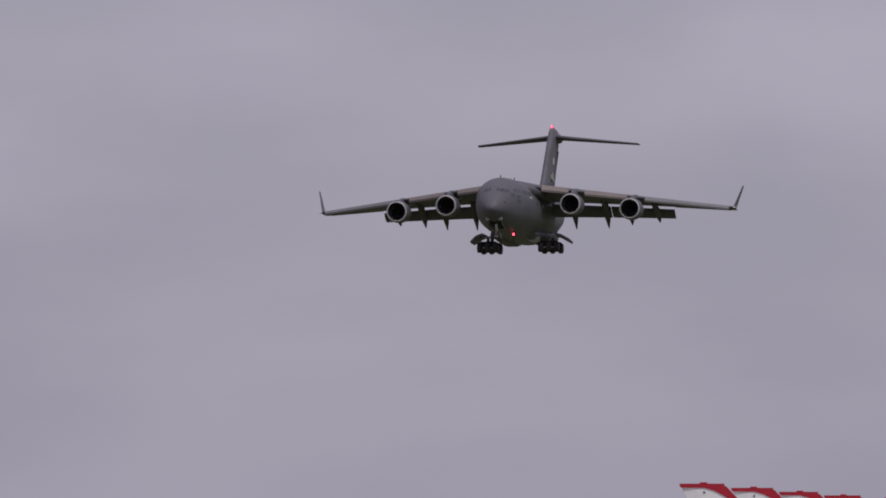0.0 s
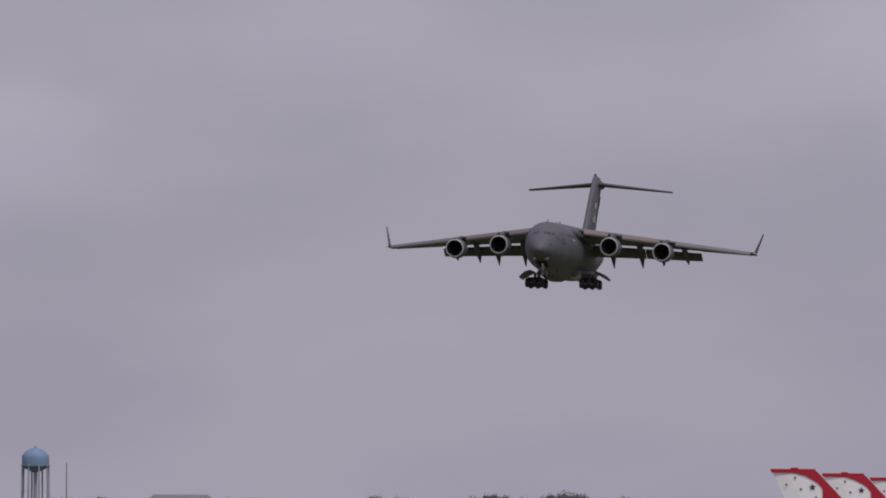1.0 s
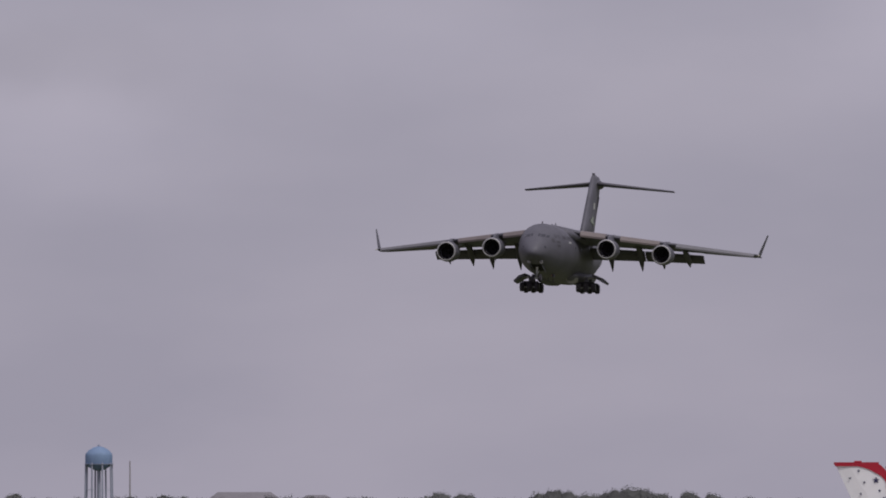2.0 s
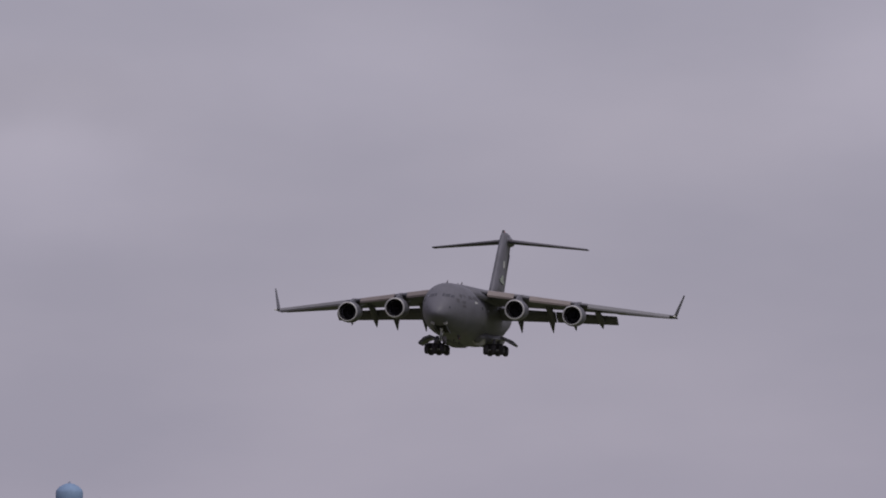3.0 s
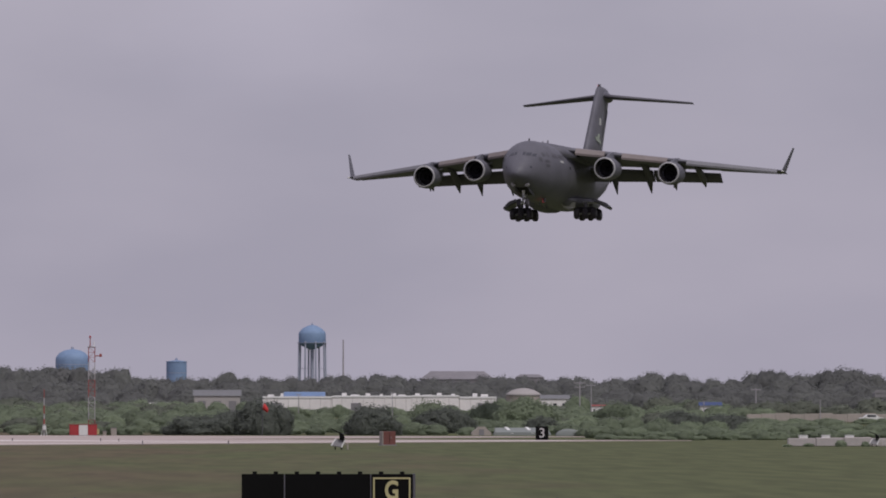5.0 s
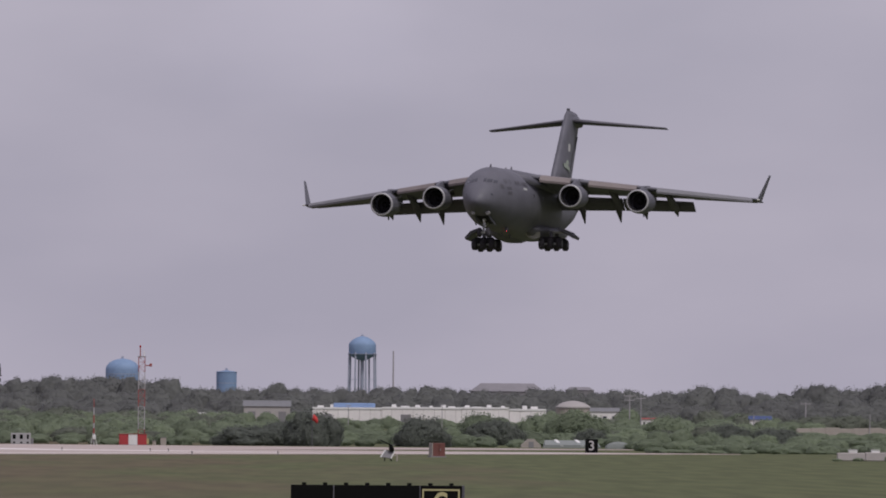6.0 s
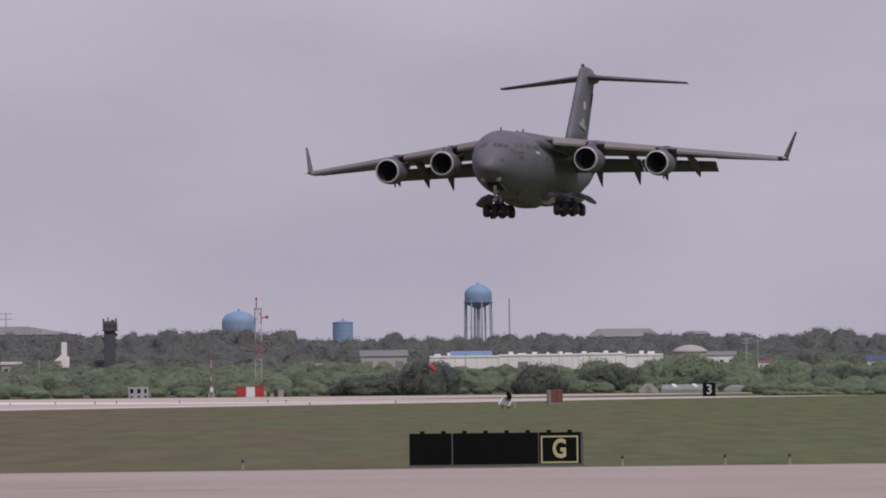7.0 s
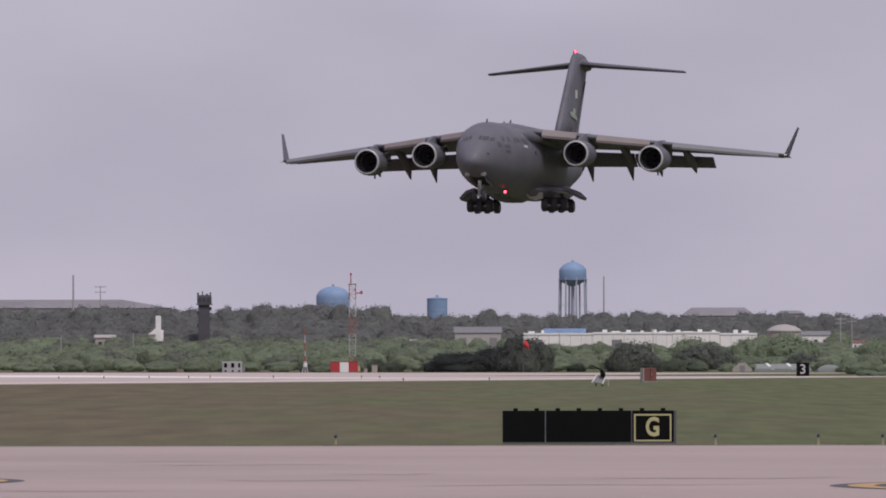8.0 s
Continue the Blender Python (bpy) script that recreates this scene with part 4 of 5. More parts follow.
# ---- the town behind ----
def water_tower():
    d = 4600
    t = thing("water_tower", at(11.5, d), "pale blue water tower on tall steel legs", "water tower")
    prof = [(25.6, 0.6), (26.2, 2.4), (27.2, 4.3), (28.2, 5.3), (29.0, 5.55), (32.0, 5.55), (32.8, 5.3), (34.2, 4.0), (35.2, 2.2), (35.7, 0.4)]
    tank = part("tank", lathe(prof, axis="z", n=32), TANK_BLUE, t, "round blue tank", smooth=True)
    part("walkway", lathe([(28.3, 5.4), (28.3, 6.1), (28.5, 6.1), (28.5, 5.4)], axis="z", n=32, cap=False), TANK_LEG, tank)
    part("vent", lathe([(35.6, 0.5), (36.2, 0.5), (36.5, 0.1)], axis="z", n=10), TANK_LEG, tank)
    part("riser", rod((0, 0, 0), (0, 0, 26), 0.75, 0.75, 12), TANK_LEG, t)
    for i in range(8):
        a = i * math.pi / 4 + 0.25
        c, s = math.cos(a), math.sin(a)
        part("leg", rod((c * 6.0, s * 6.0, 0), (c * 5.5, s * 5.5, 29), 0.42, 0.36, 8), TANK_LEG, t, "steel column")
    for z in (9.0, 18.0):
        for i in range(8):
            a, b = i * math.pi / 4 + 0.25, (i + 1) * math.pi / 4 + 0.25
            part("brace", rod((math.cos(a) * 5.8, math.sin(a) * 5.8, z), (math.cos(b) * 5.8, math.sin(b) * 5.8, z), 0.1, 0.1, 5), TANK_LEG, t)


def standpipe(bearing, d, radius, top, dome, label):
    t = thing("water_tank", at(bearing, d), label, "water tank", "blue water tanks")
    if dome:
        prof = [(0, radius), (top - 4.6, radius), (top - 3.3, radius * 0.97), (top - 1.7, radius * 0.78), (top - 0.6, radius * 0.45), (top, 0.1)]
    else:
        prof = [(0, radius), (top - 0.9, radius), (top - 0.9, radius * 1.03), (top - 0.6, radius * 1.03), (top - 0.6, radius * 0.97), (top, 0.1)]
    tank = part("shell", lathe(prof, axis="z", n=36), TANK_BLUE, t, "blue steel shell", smooth=dome)
    part("vent", lathe([(top - 0.1, 0.5), (top + 0.7, 0.5), (top + 0.9, 0.1)], axis="z", n=10), TANK_LEG, tank)
    for k in range(1, 4):
        z = top * k / 4
        part("hoop", lathe([(z, radius), (z, radius + 0.08), (z + 0.2, radius + 0.08), (z + 0.2, radius)], axis="z", n=36, cap=False), TANK_LEG, tank)


def pole(bearing, d, top, radius, label, arms=(), name="pole", category="pole"):
    p = thing(name, at(bearing, d), label, category)
    part("shaft", rod((0, 0, 0), (0, 0, top), radius, radius * 0.6, 8), POLE_WOOD, p)
    for z, w in arms:
        arm = part("crossarm", box(0, 0, top - z, w, radius, radius, 0.02), POLE_WOOD, p)
        for s in (-0.45, 0, 0.45):
            part("insulator", lathe([(0, 0.06), (0.2, 0.09), (0.3, 0.03)], (s * w, 0, top - z + radius / 2), "z", 6), METAL, arm)
    return p


def gable_house(name, bearing, d, w, deep, eaves, ridge, wall, roof, label, category="building", windows=0, doors=0, overhang=0.3, hip=0.0):
    """A building whose long side faces the airfield: walls, roof, windows and doors."""
    h = thing(name, at(bearing, d), label, category)
    part("wall", box(0, deep / 2, eaves / 2, w, deep, eaves), wall, h)
    o = overhang
    bm = bmesh.new()
    e = [(-w / 2 - o, -o, eaves), (w / 2 + o, -o, eaves), (w / 2 + o, deep + o, eaves), (-w / 2 - o, deep + o, eaves)]
    r = [(-w / 2 - o + hip, deep / 2, ridge), (w / 2 + o - hip, deep / 2, ridge)]
    vs = [bm.verts.new(p) for p in e + r]
    for f in ((0, 1, 5, 4), (2, 3, 4, 5), (1, 2, 5), (3, 0, 4), (3, 2, 1, 0)):
        bm.faces.new([vs[i] for i in f])
    bmesh.ops.recalc_face_normals(bm, faces=bm.faces)
    part("roof", bm, roof, h)
    for i in range(windows):
        x = -w / 2 + w * (i + 0.5) / windows
        win = part("window", box(x, -0.03, eaves * 0.6, w / windows * 0.4, 0.1, eaves * 0.3), WINDOW, h)
        part("sill", box(x, -0.08, eaves * 0.44, w / windows * 0.46, 0.14, 0.08), WALL_WHITE, win)
    for i in range(doors):
        x = -w / 2 + w * (i + 0.5) / doors
        part("door", box(x, -0.04, eaves * 0.38, min(4.0, w / doors * 0.5), 0.1, eaves * 0.76), WALL_GREY, h)
    return h


def warehouse():
    d = 2850
    w = thing("warehouse", at(17.5, d), "long white metal warehouse among trees", "warehouse")
    for x0, x1, top in ((-29.6, -12, 5.05), (-12, 8.0, 5.25), (8.0, 20.0, 5.35), (20.0, 29.4, 5.0)):
        part("wall", box((x0 + x1) / 2, 8, top / 2, x1 - x0 - 0.05, 16, top, 0.05), WALL_WHITE, w, "white clad wall")
        part("parapet", box((x0 + x1) / 2, -0.05, top - 0.1, x1 - x0, 0.25, 0.5, 0.04), WHITE, w)
    for i in range(22):
        x = -28.5 + i * 2.7
        part("panel_joint", box(x, -0.02, 2.4, 0.07, 0.1, 4.6), DOME_PALE, w)
    for x, wide, tall in ((-27.5, 1.6, 0.5), (-24.6, 0.9, 0.8), (-9, 1.2, 0.9), (-6.2, 2.2, 0.5), (-3, 1.2, 0.8), (0.4, 0.8, 0.6), (3.5, 1.2, 0.9), (5.6, 1.8, 0.5), (9.5, 1.2, 0.8), (12.0, 2.4, 0.45), (15.0, 1.2, 0.9), (18.5, 1.0, 0.7), (24.0, 1.2, 0.8), (26.4, 1.8, 0.6)):
        part("roof_vent", box(x, 2.0, 5.15 + tall / 2, wide, 1.2, tall, 0.06), WHITE, w)
    part("blue_roof", box(-19.0, 4.0, 5.75, 10.5, 6.0, 1.1, 0.15), ROOF_BLUE, w, "pale blue roof box")
    for x in (-26, -6, 13.0, 26):
        part("loading_door", box(x, -0.06, 1.9, 2.6, 0.1, 3.2), WALL_GREY, w)


water_tower()
standpipe(-9.7, 4500, 6.75, 25.4, True, "wide domed blue water tank above the trees")
standpipe(-0.5, 4500, 4.05, 21.0, False, "flat-topped blue water tank above the trees")
pole(14.25, 4400, 28.5, 0.42, "tall grey mast beside the water tower")
pole(-32.7, 4400, 29.3, 0.5, "tall grey mast over the far hall")
pole(-30.3, 4400, 25.0, 0.28, "floodlight pole over the far hall", ((0.3, 4.5), (2.4, 4.5)), "floodlight_pole", "light pole")
pole(35.2, 2400, 8.0, 0.16, "wooden utility pole with crossarms", ((0.3, 2.6), (1.2, 2.2)), "utility_pole", "utility pole")
pole(36.2, 2400, 7.6, 0.13, "wooden utility pole with a crossarm", ((0.4, 2.0),), "utility_pole", "utility pole")
pole(50.8, 2400, 6.6, 0.18, "wooden utility pole beside tall trees", ((0.3, 2.2),), "utility_pole", "utility pole")
pole(-27.4, 1500, 4.2, 0.10, "thin wooden post in the scrub")
pole(-33.8, 1500, 3.8, 0.10, "thin wooden post in the scrub")
pole(18.6, 2400, 5.6, 0.10, "thin lamp post before the warehouse", ((0.1, 0.9),), "lamp_post", "lamp post")
pole(10.3, 2400, 5.2, 0.10, "thin lamp post before the warehouse", ((0.1, 0.9),), "lamp_post", "lamp post")
pole(46.2, 1700, 3.6, 0.10, "thin wooden post in the scrub")
pole(56.5, 1900, 3.9, 0.10, "thin wooden post in the scrub")
warehouse()
gable_house("shed", 3.1, 2850, 11.6, 8, 5.3, 6.8, DOME_PALE, ROOF_GREY, "pale grey shed with a broad grey roof", "shed", 0, 3)
gable_house("office_block", -2.9, 2840, 9.0, 6, 3.1, 3.6, WALL_WHITE, WALL_WHITE, "low white building half hidden by bushes", windows=4)
gable_house("hall", 24.4, 4300, 27.5, 18, 12.9, 16.0, HALL_PALE, HALL_PALE, "grey hall with a hipped roof above the trees", "hall", 9, 0, 0.4, 4.0)
gable_house("hall", 30.8, 4300, 10.5, 12, 13.6, 14.8, HALL_PALE, HALL_PALE, "small grey block above the trees", "hall", 4, 0, 0.3, 2.0)
gable_house("long_hall", -34.5, 4450, 92.0, 40, 16.6, 20.0, HALL_PALE, HALL_PALE, "very long grey hall above the trees", "hall", 0, 0, 0.4, 20.0)
gable_house("cottage", 46.8, 2120, 3.8, 4, 2.9, 3.6, WALL_WHITE, ROOF_NAVY, "small white house with a blue roof", "house", 2, 1)
gable_house("cottage", -29.9, 2800, 4.8, 4, 4.2, 4.9, WALL_TAN, DOME_PALE, "small pale house among the trees", "house", 2)
gable_house("cottage", 33.0, 2850, 7.0, 4, 4.6, 5.6, WALL_WHITE, ROOF_GREY, "white house behind the domed store", "house", 3)
gable_house("trailer", 36.95, 2860, 3.9, 3, 2.75, 3.15, WALL_WHITE, RED_FADED, "white trailer with a dull red roof between bushes", "trailer", 3)
gable_house("trailer", 33.6, 2860, 2.2, 3, 3.7, 3.95, WALL_WHITE, WALL_WHITE, "short white trailer between the bushes", "trailer", 1)
gable_house("red_shed", 40.2, 1165, 1.7, 1.5, 0.35, 0.85, WALL_TAN, RED_FADED, "tiny shed with a red roof", "shed")


def domed_store():
    s = thing("domed_store", at(30.2, 2900), "pale beige domed storage building", "storage dome")
    part("wall", lathe([(0, 4.5), (5.5, 4.5)], axis="z", n=32), WALL_TAN, s)
    part("dome", lathe([(5.45, 4.7), (6.0, 4.3), (6.8, 3.0), (7.25, 1.4), (7.4, 0.1)], axis="z", n=32), DOME_PALE, s, "shallow pale dome", smooth=True)


def chapel():
    c = thing("chapel", at(-25.4, 2600), "white chapel with a tall narrow tower", "chapel")
    part("nave", box(-0.9, 2, 2.4, 1.5, 4, 4.8, 0.05), WALL_WHITE, c)
    part("nave_roof", plate([(-1.75, 0, 4.8), (-0.05, 0, 4.8), (-0.05, 0, 6.2)], (0, 1, 0), 4.2), WALL_WHITE, c)
    part("tower", box(0.55, 1, 4.55, 1.25, 2, 9.1, 0.06), WHITE, c, "tall white tower")
    part("side_bay", box(1.4, 1, 2.9, 0.6, 2, 5.8, 0.05), WALL_WHITE, c)
    part("door", box(-0.9, -0.02, 1.0, 0.8, 0.08, 2.0), WINDOW, c)


def dark_tower():
    t = thing("control_tower", at(-21.1, 3000), "dark narrow tower with a wider head", "tower")
    part("shaft", box(-0.1, 0, 6.6, 3.0, 3.0, 13.2, 0.1), CHIMNEY_DARK, t)
    part("head", box(0, 0, 14.2, 3.8, 3.8, 2.2, 0.15), CHIMNEY_DARK, t)
    part("cap", box(0, 0, 15.4, 3.2, 3.2, 0.3, 0.05), CHIMNEY_DARK, t)
    part("gallery", box(0, 0, 13.05, 4.3, 4.3, 0.3, 0.05), CHIMNEY_DARK, t)
    for x, w, hh in ((-1.7, 0.5, 0.9), (-0.5, 0.3, 1.3), (0.7, 0.7, 0.6), (1.6, 0.4, 1.0)):
        part("aerial", box(x, 0.2, 15.3 + hh / 2, w, 0.4, hh, 0.04), CHIMNEY_DARK, t)
    for x, z in ((-1.75, 10.8), (1.65, 9.2), (1.7, 11.9), (-1.7, 7.4)):
        part("bracket", box(x, -0.6, z, 0.5, 0.8, 0.9, 0.05), CHIMNEY_DARK, t)
    for s in (-1, 0, 1):
        part("head_window", box(s * 1.15, -1.9, 14.3, 0.8, 0.1, 0.9), WINDOW, t)


def overpass():
    o = thing("overpass", at(69.0, 2600), "grey concrete overpass on round piers", "bridge")
    part("deck", box(0, 4, 5.3, 40, 9, 1.1, 0.08), WALL_GREY, o)
    part("parapet", box(0, -0.5, 6.1, 40, 0.25, 0.7, 0.05), WALL_GREY, o)
    for x in (-16, -11.5, -5.0, 1.0, 6.5, 12.0, 17.0):
        part("pier", rod((x, 3, 0), (x, 3, 4.9), 0.55, 0.55, 10), WALL_TAN, o)


def bank_wall(bearing, d, w, h, label, mat):
    b = thing("retaining_wall", at(bearing, d), label, "wall")
    n = max(4, int(w / 2.4))
    for i in range(n):
        part("block", box(-w / 2 + w * (i + 0.5) / n, 0.5, h / 2 * (0.93 + 0.06 * ((i * 7) % 3)), w / n - 0.02, 1.0, h * (0.93 + 0.06 * ((i * 7) % 3)), 0.05), mat, b)
    return b


domed_store()
chapel()
dark_tower()
overpass()
bank_wall(57.0, 2000, 28.0, 1.5, "pale tan retaining wall along the road", WALL_TAN)
bank_wall(58.6, 806, 8.0, 0.62, "low pale concrete barrier at the field's edge", BARRIER)
for b in (55.0, 57.0, 59.1):
    c = thing("equipment_box", at(b, 806.5, 0.57), "flat white box lying on the low barrier", "box", "white boxes at the barrier")
    part("body", box(0, 0, 0.10, 0.62, 0.7, 0.2, 0.04), WHITE, c)
    part("lid", box(0, 0, 0.215, 0.68, 0.76, 0.04, 0.015), WHITE, c)


def parked_car(bearing, d, paint, label):
    c = thing("car", at(bearing, d, turn=6), label, "car", "parked cars by the road")
    prof = [(-2.1, 0.35), (-2.1, 0.8), (-1.3, 0.9), (-0.75, 1.4), (0.7, 1.42), (1.35, 0.95), (2.1, 0.82), (2.15, 0.35)]
    part("body", loft([[(x, y, z) for x, z in prof] for y in (-0.85, 0.85)]), paint, c)
    part("side_window", box(0, -0.86, 1.13, 1.5, 0.04, 0.36, 0.01), WINDOW, c)
    for x in (-1.3, 1.3):
        wheel("wheel", 0, 0, 0, 0.33, 0.2, c).matrix_basis = pose(x, -0.8, 0.33, 0, 0, 90)
        wheel("wheel", 0, 0, 0, 0.33, 0.2, c).matrix_basis = pose(x, 0.8, 0.33, 0, 0, 90)


for b, d, paint, label in ((61.0, 1950, WHITE, "white car by the road"), (64.6, 1955, RED_FADED, "dull red car by the road"), (66.2, 1950, WHITE, "white car by the road")):
    parked_car(b, d, paint, label)


# ---- at the runway ----
def low_tents():
    t = thing("gable_tent", at(26.5, 1096), "small pale gable tent beyond the runway", "tent")
    part("canvas", loft([[(-0.95, y, 0), (-0.95, y, 0.25), (-0.25, y, 0.85), (0.3, y, 0.85), (0.95, y, 0.25), (0.95, y, 0)] for y in (0, 3)]), WALL_TAN, t)
    part("flap_door", box(0, -0.02, 0.3, 0.5, 0.05, 0.6, 0.01), WALL_GREY, t)
    s = thing("low_shelter", at(30.0, 1097), "low grey-green shelter with white stripes", "shelter")
    part("roof", loft([[(-2.7, y, 0), (-2.5, y, h), (2.6, y, h), (3.0, y, 0)] for y, h in ((0, 0.3), (1.2, 0.75), (2.4, 0.3))]), ROOF_GREEN, s)
    for x in (-1.0, 1.0):
        part("stripe", plate([(x, -0.02, 0.2), (x + 0.3, -0.02, 0.2), (x - 0.3, 1.2, 0.80), (x - 0.6, 1.2, 0.80)], (0, -0.4, 0.9), 0.04), WHITE, s, "white stripe")
    s = thing("low_shelter", at(34.25, 1080), "low rounded grey-green shelter", "shelter")
    part("roof", loft([circle(16, r, (0, y, 0), "y", 0.55) for y, r in ((0, 0.9), (0.1, 1.25), (2.4, 1.25))]), ROOF_GREEN, s, smooth=True)


def lattice_mast():
    m = thing("lattice_mast", at(-8.0, 1074), "red and white lattice mast with small aerials", "mast")
    for z0, z1, paint in ((0.0, 1.5, RED_FADED), (1.5, 3.7, WHITE_DULL), (3.7, 5.3, RED_FADED), (5.3, 7.0, WHITE_DULL), (7.0, 8.4, RED_FADED)):
        sec = part("mast_section", bmesh.new(), paint, m, "white lattice" if paint is WHITE_DULL else "red lattice")
        for x, y in ((-0.3, -0.3), (0.3, -0.3), (0.3, 0.3), (-0.3, 0.3)):
            part("corner_bar", rod((x, y, z0), (x, y, z1), 0.038, 0.038, 6), paint, sec)
        k = int(round((z1 - z0) / 0.55))
        for i in range(k):
            a, b = z0 + (z1 - z0) * i / k, z0 + (z1 - z0) * (i + 1) / k
            s = 1 if i % 2 else -1
            for y in (-0.3, 0.3):
                part("lace_bar", rod((-0.3 * s, y, a), (0.3 * s, y, b), 0.02, 0.02, 5), paint, sec)
                part("lace_bar", rod((-0.3, y, b), (0.3, y, b), 0.02, 0.02, 5), paint, sec)
    part("head_frame", box(0, 0, 8.45, 0.8, 0.8, 0.08, 0.02), METAL, m)
    part("aerial", rod((-0.15, 0, 8.4), (-0.15, 0, 9.35), 0.06, 0.04, 6), RED_FADED, m)
    part("lamp", lathe([(0, 0.08), (0.15, 0.1), (0.22, 0.03)], (-0.15, 0, 9.3), "z", 8), RED_LENS, m)
    part("aerial", rod((0.22, 0, 8.4), (0.22, 0, 8.95), 0.05, 0.04, 6), WHITE, m)
    part("side_arm", rod((0.3, 0, 7.6), (0.95, 0, 7.6), 0.06, 0.06, 6), RED_FADED, m)
    part("side_dish", box(0.85, 0, 7.65, 0.25, 0.2, 0.3, 0.03), RED_FADED, m)


def equipment_shelter():
    s = thing("equipment_shelter", at(-8.75, 1070), "red and white striped equipment shelter", "shelter")
    for x, w, paint, label in ((-0.85, 0.88, RED, "red panel"), (0.02, 0.84, WHITE, "white panel"), (0.88, 0.86, RED, "red panel")):
        part("panel", box(x, 0, 0.55, w, 1.6, 1.02, 0.03), paint, s, label)
    part("base", box(0, 0, 0.03, 2.7, 1.7, 0.1), WALL_GREY, s)
    part("roof_edge", box(0, 0, 1.09, 2.66, 1.68, 0.06, 0.02), RED_FADED, s)
    part("side_box", box(1.42, -0.4, 0.4, 0.22, 0.4, 0.5, 0.02), SIGN_YELLOW, s, "small yellow box")
    for b, w, h in ((-6.85, 0.35, 0.45), (-6.05, 0.55, 0.75)):
        c = thing("cabinet", at(b, 1071), "small grey utility cabinet by the shelter", "cabinet", "cabinets by the shelter")
        part("body", box(0, 0, h / 2, w, 0.4, h, 0.03), WALL_TAN, c)
        part("lid", box(0, 0, h + 0.02, w + 0.06, 0.46, 0.05, 0.01), WALL_GREY, c)


def striped_post():
    p = thing("marker_pole", at(-12.2, 1074), "thin red and white banded pole", "marker pole")
    z = 0.0
    for i, h in enumerate((1.1, 0.5, 0.5, 0.75, 0.75, 0.8)):
        part("band", rod((0, 0, z), (0, 0, z + h), 0.10 - 0.012 * i, 0.10 - 0.012 * i, 8), WHITE_DULL if i % 2 == 0 else RED_FADED, p)
        z += h
    for s in (-1, 1):
        part("stay", rod((s * 0.28, 0, 0), (0, 0, 1.5), 0.04, 0.03, 6), WHITE, p)
    part("control_box", box(0.05, -0.15, 0.75, 0.3, 0.2, 0.4, 0.02), WHITE, p)


def vent_block():
    b = thing("ventilated_block", at(-18.65, 1078), "white block with dark square openings", "marker block")
    part("body", box(0, 0, 0.56, 1.9, 1.0, 1.08, 0.03), WHITE_DULL, b)
    for x in (-0.62, 0.06, 0.68):
        part("opening", box(x, -0.5, 0.74, 0.30 if x < 0.5 else 0.2, 0.06, 0.42, 0.02), SIGN_BLACK, b, "dark opening")
        part("opening", box(x, -0.5, 0.2, 0.2, 0.06, 0.16, 0.02), SIGN_BLACK, b, "dark opening")
    part("side_unit", box(1.08, 0, 0.3, 0.25, 0.5, 0.6, 0.03), WALL_GREY, b)


def brown_cabinet():
    b = thing("utility_cabinet", at(18.15, 820, turn=14), "brown steel cabinet with a pale side", "cabinet")
    part("body", box(0.05, 0, 0.53, 0.92, 0.9, 0.98, 0.03), RUST, b)
    part("pale_side", box(-0.44, 0, 0.53, 0.06, 0.92, 0.98, 0.01), WALL_TAN, b, "pale side panel")
    part("plinth", box(0, 0, 0.03, 1.15, 1.05, 0.08), WALL_GREY, b)
    part("door_seam", box(0.05, -0.46, 0.53, 0.02, 0.02, 0.9), SIGN_BLACK, b)
    part("handle", box(0.16, -0.47, 0.55, 0.04, 0.05, 0.16, 0.01), METAL, b)


def field_instrument(bearing, d, size, label):
    f = thing("field_instrument", at(bearing, d, turn=-10) @ Matrix.Scale(size, 4), label, "airfield instrument", "instruments in the grass")
    panel = part("panel", plate([(-0.36, -0.1, 0.24), (0.20, -0.1, 0.16), (0.38, 0.1, 0.60), (-0.12, 0.1, 0.64)], (0, -0.9, 0.4), 0.08), WALL_GREY, f, "tilted grey panel")
    part("edge_strip", rod((-0.40, -0.1, 0.24), (-0.15, 0.1, 0.66), 0.045, 0.045, 6), WHITE, panel, "white edge strip")
    part("edge_strip", rod((0.23, -0.12, 0.15), (0.41, 0.1, 0.62), 0.04, 0.04, 6), WHITE, panel, "white edge strip")
    for x in (-0.2, 0.2):
        part("leg", rod((x, 0.1, 0), (x * 0.8, 0.05, 0.4), 0.04, 0.04, 6), SIGN_BLACK, f)
    part("side_post", box(0.58, 0.0, 0.20, 0.08, 0.1, 0.40, 0.02), WALL_TAN, f)
    part("cross_bar", rod((0.2, 0, 0.3), (0.58, 0, 0.34), 0.03, 0.03, 6), WALL_TAN, f)
    part("head", loft([[(x * w + 0.22 + o, y * w, z) for x, y in ((-1, -1), (1, -1), (1, 1), (-1, 1))] for z, w, o in ((0.58, 0.12, 0.04), (0.75, 0.14, 0.02), (0.95, 0.11, -0.02), (1.02, 0.05, -0.04))]), SIGN_BLACK, f, "black head")
    part("boom", rod((0.2, 0, 0.98), (-0.45, 0, 1.27), 0.05, 0.035, 6), SIGN_BLACK, f, "slanting black boom")
    part("vane", rod((0.25, 0, 0.95), (0.52, 0, 1.02), 0.03, 0.02, 6), WALL_GREY, f)


